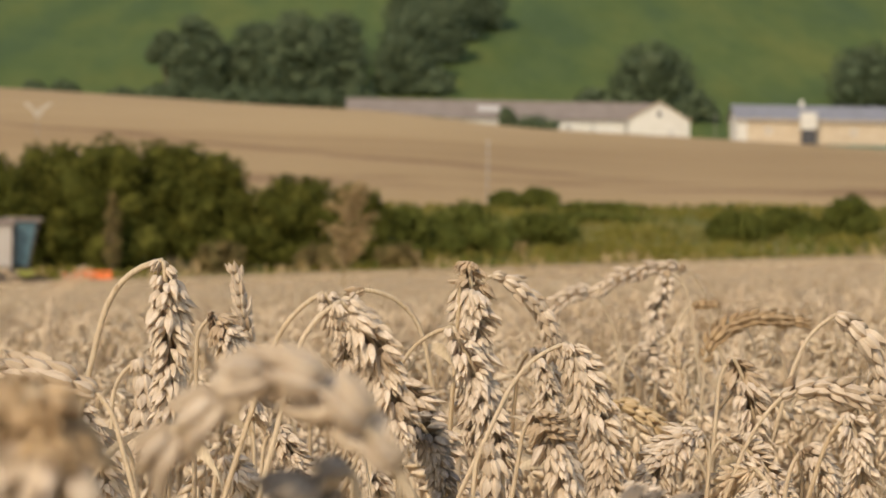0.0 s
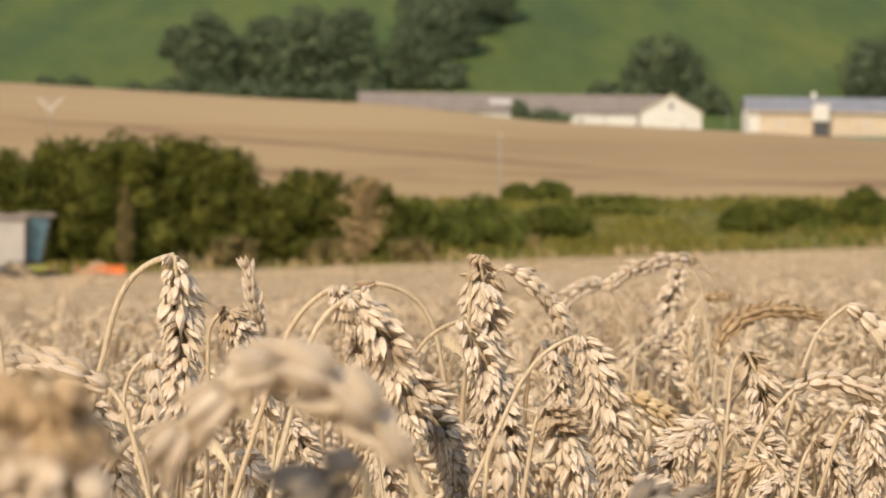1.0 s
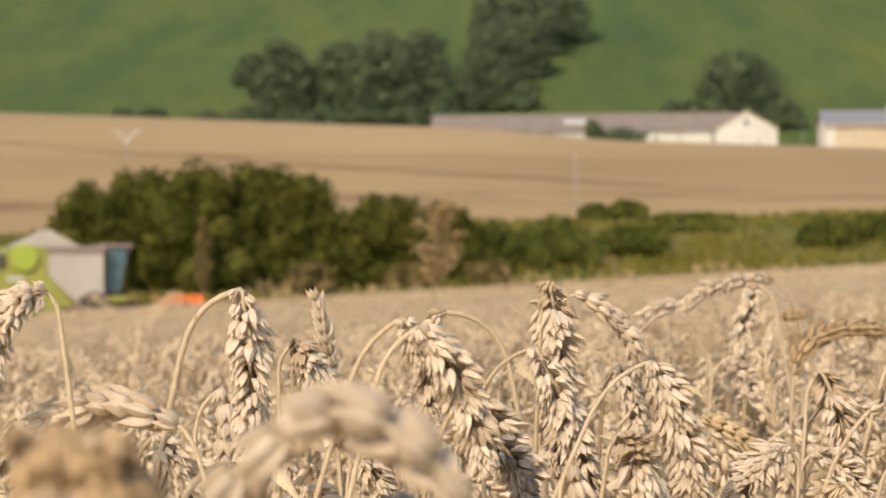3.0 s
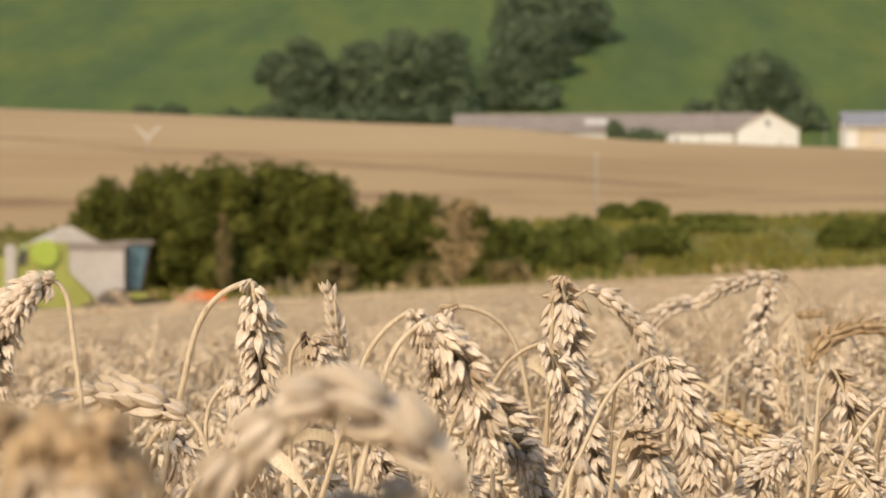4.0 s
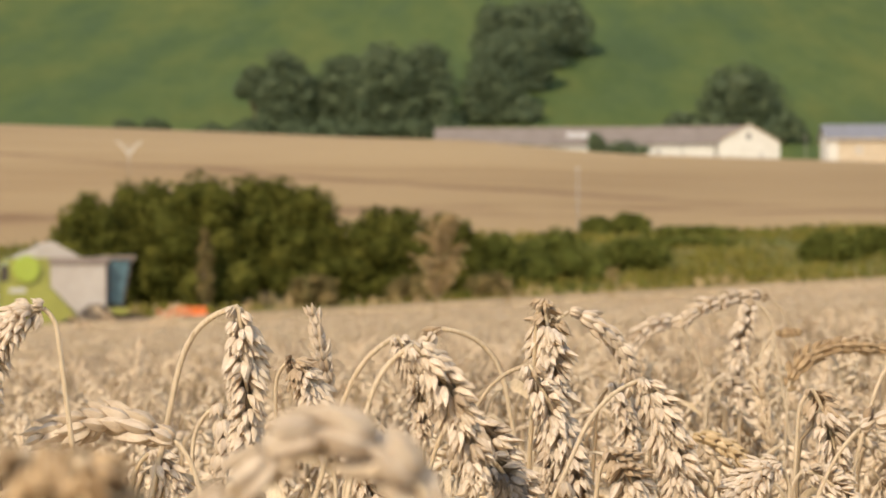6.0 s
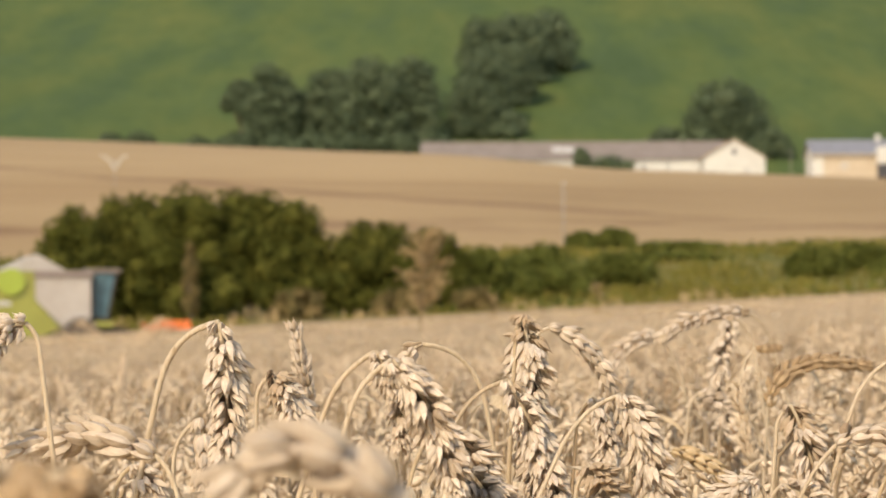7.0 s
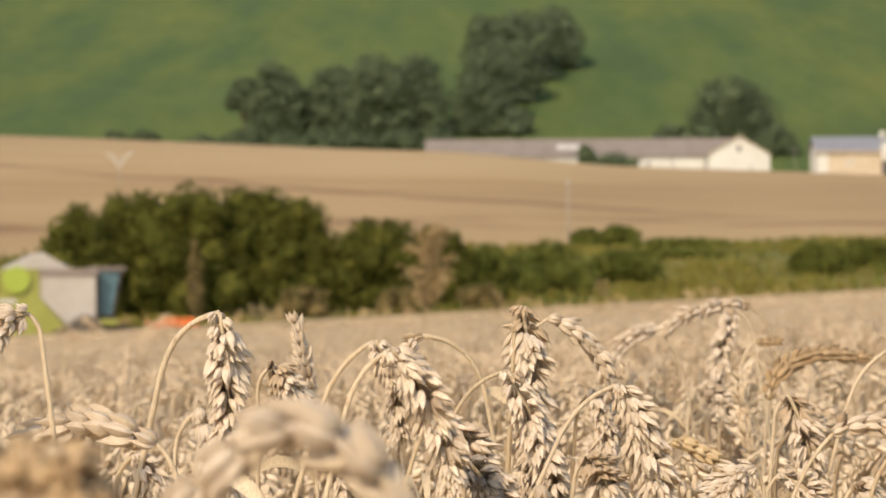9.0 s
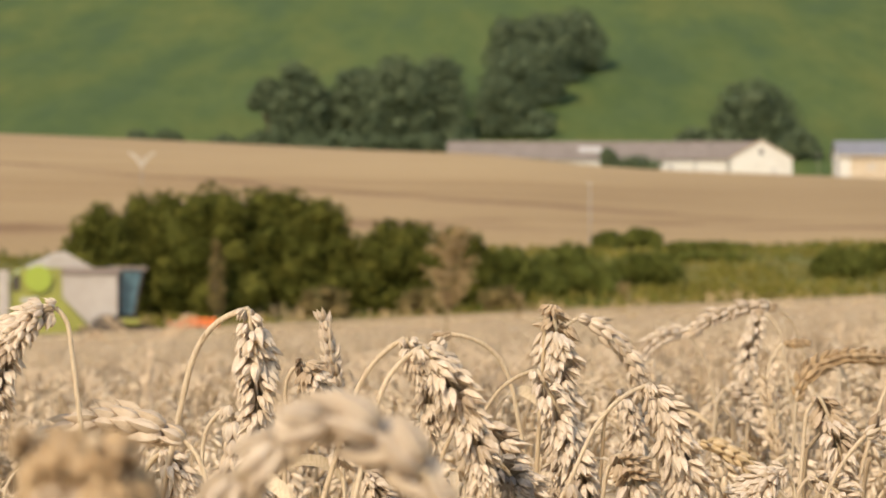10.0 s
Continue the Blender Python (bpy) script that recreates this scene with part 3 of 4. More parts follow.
def stamp(name, templates, places, mats, label):
    """Many plants joined in one mesh."""
    vs, fs, mi, base = [], [], [], 0
    for (x, y, z, turn, size, k) in places:
        tv, tf, tm = templates[k]
        c, s = math.cos(turn) * size, math.sin(turn) * size
        v = np.empty_like(tv)
        v[:, 0] = tv[:, 0] * c - tv[:, 1] * s + x
        v[:, 1] = tv[:, 0] * s + tv[:, 1] * c + y
        v[:, 2] = tv[:, 2] * size + z
        vs.append(v)
        fs.append(tf + base)
        mi.append(tm)
        base += len(tv)
    v, f, i = np.concatenate(vs), np.concatenate(fs), np.concatenate(mi)
    me = bpy.data.meshes.new(name)
    me.vertices.add(len(v))
    me.vertices.foreach_set("co", v.astype(np.float32).ravel())
    me.loops.add(f.size)
    me.loops.foreach_set("vertex_index", f.astype(np.int32).ravel())
    me.polygons.add(len(f))
    me.polygons.foreach_set("loop_start", np.arange(0, f.size, 3, dtype=np.int32))
    me.polygons.foreach_set("material_index", i.astype(np.int32))
    for m in mats:
        me.materials.append(m)
    me.update(calc_edges=True)
    me.polygons.foreach_set("use_smooth", [True] * len(f))
    return tagged(new(name, me), label, "wheat", kind="stuff")


def as_arrays(bm, mat_index):
    bmesh.ops.triangulate(bm, faces=bm.faces[:])
    bm.verts.index_update()
    v = np.array([q.co[:] for q in bm.verts])
    f = np.array([[q.index for q in g.verts] for g in bm.faces])
    bm.free()
    return v, f, np.full(len(f), mat_index)


def joined(*arrays):
    vs, fs, ms, base = [], [], [], 0
    for v, f, m in arrays:
        vs.append(v), fs.append(f + base), ms.append(m)
        base += len(v)
    return np.concatenate(vs), np.concatenate(fs), np.concatenate(ms)


def crop_template(rng, husks, sides, rows, stem_from):
    a1 = rng.choice((-178, -165, -140, 130, 155, 170, 182))
    a0 = a1 * rng.uniform(0.6, 0.95)
    pts = stalk_points(max(-60, min(60, a0)), rng.uniform(-6, 6), rng.uniform(0.02, 0.05), 0, stem_from, 4)
    pts = pts[:5:2] + [pts[-1]]
    e = bmesh.new()
    whole_ear(e, a0, a1, rng.uniform(0.055, 0.08), rng.uniform(0.015, 0.018), rng.uniform(0, 180), rng, Vector((0, 0, 0)), husks, sides, rows)
    s = bmesh.new()
    tube(s, pts[::-1], [0.0016] * len(pts), 3)
    return joined(as_arrays(e, 0), as_arrays(s, 1))


def canopy_z(x, y):
    return ground_z(x, y) + 0.855


def scatter(rng, y0, y1, density, sink):
    out = []
    area = 0.215 * (y1 * y1 - y0 * y0) + 0.3 * (y1 - y0)
    for k in range(int(area * density)):
        y = math.sqrt(rng.uniform(y0 * y0, y1 * y1))
        x = rng.uniform(-0.5, 0.5) * (0.43 * y + 0.3)
        out.append((x, y, canopy_z(x, y) - sink * abs(rng.gauss(0, 1)) + 0.02, rng.uniform(0, math.tau), rng.uniform(0.9, 1.12), rng.randrange(8)))
    return out


rng = random.Random(8)
near_forms = [crop_template(rng, 2, 3, ((0.0, 0.5), (0.45, 1.0)), 0.85) for _ in range(8)]
stamp("standing_wheat", near_forms, scatter(rng, 1.3, 2.7, 330, 0.05) + scatter(rng, 2.7, 6.5, 220, 0.026), (straw_far, stalk_mat), "pale standing wheat crop with nodding ears")
mid_forms = [crop_template(rng, 1, 3, ((0.3, 1.0),), 0.3) for _ in range(8)]
stamp("standing_wheat", mid_forms, scatter(rng, 6.0, 12.0, 170, 0.026) + scatter(rng, 12.0, 30.0, 45, 0.026), (straw_far, stalk_mat), "pale standing wheat crop farther off in the field")


def tuft_template(rng):
    bm = bmesh.new()
    for i in range(2):
        boat(bm, pose(rng.uniform(-0.2, 0.2), rng.uniform(-0.2, 0.2), -0.10, rng.uniform(-40, 40), rng.uniform(-40, 40), rng.uniform(0, 180)), 0.16, 0.035, 0.03, 3, ((0.0, 0.6), (0.6, 1.0)))
    return as_arrays(bm, 0)


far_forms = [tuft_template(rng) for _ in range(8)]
# far tufts wear the canopy colour, which has the crop's self-shadow in it
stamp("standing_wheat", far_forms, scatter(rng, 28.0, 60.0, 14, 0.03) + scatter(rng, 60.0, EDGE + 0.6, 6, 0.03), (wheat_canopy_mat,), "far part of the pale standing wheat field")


def around(rng, density):
    """The crop beside and behind the path, outside the wedge that is sown more densely."""
    out = []
    for k in range(int(12 * 13 * density)):
        x, y = rng.uniform(-6, 6), rng.uniform(-4, 9)
        if abs(x) < 0.215 * max(y, 0) + 0.15 or x * x + y * y < 0.8:
            continue
        out.append((x, y, canopy_z(x, y) - 0.03 * abs(rng.gauss(0, 1)), rng.uniform(0, math.tau), rng.uniform(0.9, 1.12), rng.randrange(8)))
    return out


stamp("standing_wheat", mid_forms, around(rng, 30), (straw_far, stalk_mat), "pale standing wheat crop beside the path")

crop_rng = random.Random(3)
CANOPY_YS = steps(-58, -6, 20) + steps(-6, 4.0, 24) + steps(4.0, 20, 70) + steps(20, 60, 70) + steps(60, EDGE + 0.4, 70) + [EDGE + 0.4, EDGE + 0.5]


def crop_top(x, y):
    if y > EDGE + 0.45:
        return ground_z(x, y) + 0.1
    return canopy_z(x, y) - 0.15 + 0.095 * smooth_step(2.6, 6.0, y) + crop_rng.uniform(-0.03, 0.03)


crop = strip_mesh("crop_canopy", CANOPY_YS, lambda y: 12 + 0.45 * abs(y), 220, crop_top, lambda y: 0, (wheat_canopy_mat,))
tagged(crop, "dense top of the ripe wheat crop", "wheat", kind="stuff")


# ---- dry weeds standing in the crop ----
def dry_weed(x, y, top, spread, label, seed, branches=16, clusters=90):
    rng = random.Random(seed)
    gz = ground_z(x, y)
    root = thing("dry_weed", pose(x, y, gz), label, "weed", "dry weeds in the crop")
    h = top - gz
    bm = bmesh.new()
    tube(bm, [Vector((0.02 * math.sin(i), 0.01 * i, h * i / 8)) for i in range(9)], [0.008 - 0.0006 * i for i in range(9)], 6)
    part("stem", bm, leaf_dry, root)
    for k in range(branches):
        t = 0.68 + 0.31 * k / branches
        az = rng.uniform(0, math.tau)
        ln = spread * rng.uniform(0.5, 1.0) * (1.35 - t) * 2.6
        p0 = Vector((0.02 * math.sin(t * 8), 0.08 * t, h * t))
        d = Vector((math.cos(az), math.sin(az) * 0.5, rng.uniform(0.35, 0.9))).normalized()
        pts = [p0 + d * ln * q / 4 + Vector((0, 0, -0.25 * ln * (q / 4) ** 2)) for q in range(5)]
        bm = bmesh.new()
        tube(bm, pts, [0.004, 0.004, 0.003, 0.003, 0.002], 4)
        for q in range(clusters):
            u = rng.uniform(0.1, 1.0)
            c = pts[0].lerp(pts[-1], u)
            boat(bm, Matrix.Translation(c + Vector((rng.gauss(0, 0.012), rng.gauss(0, 0.012), rng.gauss(0, 0.014)))) @ pose(0, 0, 0, rng.uniform(0, 360), rng.uniform(0, 360), 0),
                 0.030, 0.020, 0.012, 3, ((0.3, 1.0),))
        part("seed_branch", bm, leaf_dry, root)


# ---- shrubs and trees ----
def crown_mesh(name, rng, lobes, leaf, count, mat, lumpy=1.0):
    """Leaves over rounded lobes (centre and radii), each lobe on a lumpy dark core."""
    bm = bmesh.new()
    for (cx, cy, cz, rx, ry, rz) in lobes:
        r = bmesh.ops.create_icosphere(bm, subdivisions=2, radius=1.0)
        for v in r["verts"]:
            k = (0.70 if lumpy == 1.0 else 0.50) + 0.25 * noise.noise(v.co * 2.0 + Vector((cx, cy, cz)))
            v.co = Vector((cx + v.co.x * rx * k, cy + v.co.y * ry * k, cz + v.co.z * rz * k))
    verts, faces = [v.co[:] for v in bm.verts], []
    bm.verts.index_update()
    faces = [tuple(v.index for v in f.verts) for f in bm.faces]
    bm.free()
    weight = [l[3] * l[5] for l in lobes]
    for k in range(count):
        l = rng.choices(lobes, weight)[0]
        d = Vector((rng.gauss(0, 1), rng.gauss(0, 1), rng.gauss(0, 1))).normalized()
        lump = 0.94 + 0.36 * lumpy * noise.noise(d * 2.6 + Vector(l[:3])) + 0.12 * noise.noise(d * 7 + Vector(l[:3]))
        s = lump * (rng.uniform(0.86, 1.06) if lumpy == 1.0 else rng.triangular(0.78, 1.22, 1.0))
        c = Vector((l[0] + d.x * l[3] * s, l[1] + d.y * l[4] * s, l[2] + d.z * l[5] * s))
        if c.z < 0.02:
            continue
        u = Vector((rng.gauss(0, 1), rng.gauss(0, 1), rng.gauss(0, 1))).normalized()
        w = u.cross((d + Vector((rng.gauss(0, .5), rng.gauss(0, .5), rng.gauss(0, .5)))).normalized()).normalized()
        a = leaf * rng.uniform(0.6, 1.3)
        n = len(verts)
        verts += [(c - u * a)[:], (c + w * a * 0.5)[:], (c + u * a)[:], (c - w * a * 0.5)[:]]
        faces.append((n, n + 1, n + 2, n + 3))
    me = bpy.data.meshes.new(name)
    me.from_pydata(verts, [], faces)
    me.materials.append(mat)
    return me


def woody(name, x, y, lobes, leaf, count, mat, label, category, group, seed, trunk=0.0, trunk_r=0.1):
    """A shrub or tree: trunk with limbs that reach into each lobe, and a crown."""
    rng = random.Random(seed)
    root = thing(name, pose(x, y, ground_z(x, y) - 0.05), label, category, group)
    bm = bmesh.new()
    fork = Vector((0, 0, max(0.3, trunk)))
    tube(bm, [Vector((0, 0, -0.3)), Vector((trunk_r * 0.3, 0, fork.z * 0.5)), fork], [trunk_r * 1.3, trunk_r, trunk_r * 0.85], 8)
    for l in lobes:
        c = Vector(l[:3])
        mid = fork.lerp(c, 0.5) + Vector((rng.uniform(-.2, .2), rng.uniform(-.2, .2), 0.2)) * l[3] * 0.3
        tube(bm, [fork * 0.9, mid, c], [trunk_r * 0.6, trunk_r * 0.4, trunk_r * 0.12], 5)
    part("trunk", bm, bark, root, smooth=True)
    crown = new("crown", crown_mesh("crown", rng, lobes, leaf, count, mat, 0.7 if name == "tree" else 1.0))
    crown.parent = root
    return root


def lobed(rng, width, height, n, low=0.25, depth=0.8):
    """Lobes side by side that fill a broad, uneven mass of the given width and height."""
    out = []
    for k in range(n):
        u = (k + 0.5) / n * 2 - 1
        top = height * (1 - 0.42 * abs(u) ** 3.0) * rng.uniform(0.88, 1.0)
        s = width * rng.uniform(0.17, 0.23)
        sz = min(s * rng.uniform(0.9, 1.2), top * 0.5)
        out.append((u * width * 0.38, rng.uniform(-0.2, 0.2) * width * depth, top - sz, s, s, sz))
        z = top - sz * 1.9
        while z > height * low:
            s2 = width * rng.uniform(0.17, 0.24)
            out.append((u * width * 0.40 + rng.uniform(-0.06, 0.06) * width, rng.uniform(-0.3, 0.1) * width * depth, z, s2, s2, s2 * 0.95))
            z -= s2 * 1.0
    return out


def shrub(x, y, width, height, seed, mat=None, label="dense dark green hawthorn shrub at the field edge", leaf=0.17, count=5200):
    rng = random.Random(seed)
    woody("shrub", x, y, lobed(rng, width, height, 4 if width < 3 else 5, 0.12), leaf, count, mat or leaf_shrub, label, "shrub", "shrubs along the field edge", seed, 0.5, 0.09)


def tree(x, y, width, height, seed, label="broad dark green deciduous tree below the hillside", count=6000, low=0.06):
    rng = random.Random(seed)
    woody("tree", x, y, [(a, b, c, r * 1.08, s * 1.08, h * 1.0) for a, b, c, r, s, h in lobed(rng, width * 0.96, height * 0.97, 8, low)], 0.52, count, leaf_tree_hazed, label, "tree", "trees round the farm", seed, height * 0.22, height * 0.022)


DOCK = "tall dry brown weed with rusty seed clusters above the wheat"
dry_weed(0.04, 14.0, 1.51, 0.135, DOCK, 4, 22, 40)
dry_weed(1.84, 25.0, 1.36, 0.14, "short dry brown weed rising over the wheat", 2, 6, 20)
dry_weed(0.94, 30.0, 1.30, 0.14, "short dry brown weed rising over the wheat", 3, 5, 20)


def dry_grass(x, y, top, seed, sides=(-1, 1, 1)):
    """A withered grass clump: thin culms that bow over, each with a feathery panicle."""
    rng = random.Random(seed)
    gz = ground_z(x, y)
    root = thing("dry_grass", pose(x, y, gz), "withered tan wild grass bowing over the wheat", "grass", "dry weeds in the crop")
    for k, side in enumerate(sides):
        reach, h = side * rng.uniform(0.16, 0.30), (top - gz) * rng.uniform(0.94, 1.0)
        pts = [Vector((reach * t ** 3 + 0.01 * k, 0.03 * k * t, h * (t + 0.10 * math.sin(math.pi * t) - 0.10 * max(0, t - 0.7) / 0.3))) for t in (i / 10 for i in range(11))]
        bm = bmesh.new()
        tube(bm, pts, [0.004 - 0.00025 * i for i in range(11)], 5)
        part("culm", bm, straw_far, root)
        bm = bmesh.new()
        for q in range(70):
            c = pts[8].lerp(pts[10], rng.random())
            boat(bm, Matrix.Translation(c + Vector((rng.gauss(0, 0.020), rng.gauss(0, 0.012), rng.gauss(-0.004, 0.010)))) @ pose(0, 0, 0, rng.uniform(0, 360), rng.uniform(60, 120), 0), 0.032, 0.010, 0.007, 3, ((0.3, 1.0),))
        part("panicle", bm, straw_far, root)


dry_grass(-1.66, 14.0, 1.17, 11)
dry_grass(-1.80, 14.3, 1.10, 12, (-1, 1))

# shrubs behind the field edge
for x, y, w, h, seed in ((-16.7, 123, 4.2, 6.2, 21), (-14.3, 124, 4.6, 6.8, 22), (-11.2, 123, 5.4, 7.1, 23), (-8.2, 124, 4.6, 6.7, 24), (-5.9, 123, 4.2, 6.0, 25),
                         (-2.0, 122, 4.6, 5.1, 26), (0.9, 122, 3.6, 4.2, 27)):
    shrub(x, y, w, h, seed, label="tall dense dark green shrub at the wheat's edge")
for x, y, w, h, seed in ((3.4, 128, 2.6, 3.0, 31), (6.6, 130, 5.0, 3.0, 32), (11.0, 138, 4.4, 2.1, 34), (16.5, 168, 8.0, 0.8, 35), (22.2, 140, 3.2, 1.9, 36), (26.0, 146, 4.0, 1.8, 37), (29.0, 142, 3.4, 2.7, 38)):
    shrub(x, y, w, h, seed, leaf_low, "low rounded green shrub on the grass bank", 0.15, 3400)
for x, y, w, h, seed in ((13.6, 206, 2.9, 1.6, 41), (16.0, 202, 3.6, 1.8, 42), (19.5, 190, 7.0, 0.8, 43)):
    shrub(x, y, w, h, seed, leaf_low, "small green shrub at the foot of the ripe slope", 0.2, 1500)
for x, y, w, h, seed in ((-10.8, 120.3, 0.8, 4.4, 57), (-5.6, 119.0, 2.4, 1.8, 52), (-0.9, 118.6, 2.4, 1.5, 54), (2.8, 118.8, 2.4, 1.3, 56)):
    shrub(x, y, w, h, seed, leaf_withered, "withered brown shrub among green ones", 0.14, 700)
for x, y, w, h, seed in ((32.6, 493, 3.6, 5.6, 61), (38.4, 494, 9.5, 4.4, 62), (18.0, 495, 5.0, 1.2, 63)):
    shrub(x, y, w, h, seed, leaf_tree_hazed, "dark shrub growing before the long barn", 0.3, 900)
for x, y, w, h, seed in ((-73, 600, 8, 6.4, 64), (-66, 602, 8, 6.2, 65), (-52, 600, 11, 5, 66), (-43, 604, 11, 5.5, 111), (-33, 603, 10, 4.6, 112), (-24, 604, 11, 5.4, 113), (-14, 603, 11, 4.8, 114), (-5, 604, 10, 5.2, 115), (5, 603, 10, 4.6, 116), (13.8, 917, 3.0, 2.6, 117), (61, 605, 10, 6, 67), (84, 592, 10, 8, 68), (22, 622, 14, 8, 69), (88, 560, 7, 3, 70)):
    shrub(x, y, w, h, seed, leaf_tree_hazed, "dark hedge shrub below the green hill", 0.5, 1500)


def bank_scrub():
    """Rough grass and herbs over the bank between the wheat and the ripe slope."""
    rng = random.Random(77)
    for mat, count, label, size, far in ((leaf_bank, 22000, "rough olive grass and herbs on the bank", 0.20, BANK_TOP - 1), (leaf_low, 2600, "patches of taller green herbs on the bank", 0.30, BANK_TOP - 1),
                                         (leaf_dry, 800, "dry pale grass and dead stems along the edge of the wheat", 0.26, EDGE + 7)):
        verts, faces = [], []
        for k in range(count):
            y = rng.uniform(EDGE + 2, far)
            x = rng.uniform(-0.24, 0.24) * y
            patch = noise.noise(Vector((x * 0.10, y * 0.05, 9.0 if mat is leaf_low else 3.0) if mat is not leaf_dry else (x * 0.33, 5.0, 2.0)))
            if patch < rng.uniform(-0.6, 0.3) + (0.25 if mat is leaf_low else 0):
                continue
            z, a = ground_z(x, y), rng.uniform(0, math.pi)
            h, w = size * rng.uniform(0.6, 1.8) * (1 + max(0, patch) * 2), size * rng.uniform(0.3, 0.7) * (0.4 if mat is leaf_dry else 1)
            lx, ly = rng.uniform(-0.2, 0.2), rng.uniform(-0.2, 0.2)
            n = len(verts)
            c, s = math.cos(a) * w, math.sin(a) * w
            verts += [(x - c * 0.4, y - s * 0.4, z - 0.05), (x + c * 0.4, y + s * 0.4, z - 0.05), (x + c + lx, y + s + ly, z + h * 0.7), (x + lx, y + ly, z + h), (x - c + lx, y - s + ly, z + h * 0.6)]
            faces.append((n, n + 1, n + 2, n + 3, n + 4))
        me = bpy.data.meshes.new("bank_grass")
        me.from_pydata(verts, [], faces)
        me.materials.append(mat)
        tagged(new("bank_grass", me), label, "grass", kind="stuff")


bank_scrub()

# trees
tree(-35.5, 620, 14.5, 21.0, 81, low=0.02)
tree(-28.5, 626, 11, 12.5, 94, low=0.02)
tree(-43.5, 624, 10, 15.5, 93, low=0.55)
tree(-21.0, 622, 14, 20.0, 82, low=0.03)
tree(-11.0, 615, 18, 24.0, 83, low=0.03)
tree(-1.0, 618, 16, 23.0, 95, low=0.03)
tree(14.5, 622, 14, 16.0, 84, low=0.02)
tree(17.5, 642, 15, 21.0, 96, "dark deciduous tree in a row climbing the hill", low=0.03)
tree(25.0, 668, 16, 19.5, 87, "dark deciduous tree in a row climbing the hill", low=0.03)
tree(19.0, 692, 15, 22.0, 97, "dark deciduous tree in a row climbing the hill", low=0.03)
tree(28.5, 700, 19, 23.0, 85, "dark deciduous tree in a row climbing the hill", low=0.03)
tree(37.8, 720, 19, 20.0, 86, "dark deciduous tree in a row climbing the hill", low=0.03)
tree(76.0, 610, 23, 17.5, 88, "broad dark tree behind the white gable")
tree(130.0, 615, 22, 17.0, 89, "broad dark tree behind the blue-roofed house")


# ---- farm buildings ----
def roof_slab(bm, x0, x1, y_eave, z_eave, y_ridge, z_ridge, thick=0.18):
    vs = [bm.verts.new(c) for c in ((x0, y_eave, z_eave), (x1, y_eave, z_eave), (x1, y_ridge, z_ridge), (x0, y_ridge, z_ridge),
                                    (x0, y_eave, z_eave - thick), (x1, y_eave, z_eave - thick), (x1, y_ridge, z_ridge - thick), (x0, y_ridge, z_ridge - thick))]
    for f in ((0, 1, 2, 3), (7, 6, 5, 4), (0, 4, 5, 1), (1, 5, 6, 2), (2, 6, 7, 3), (3, 7, 4, 0)):
        bm.faces.new([vs[i] for i in f])
    bmesh.ops.recalc_face_normals(bm, faces=bm.faces[:])
    return bm


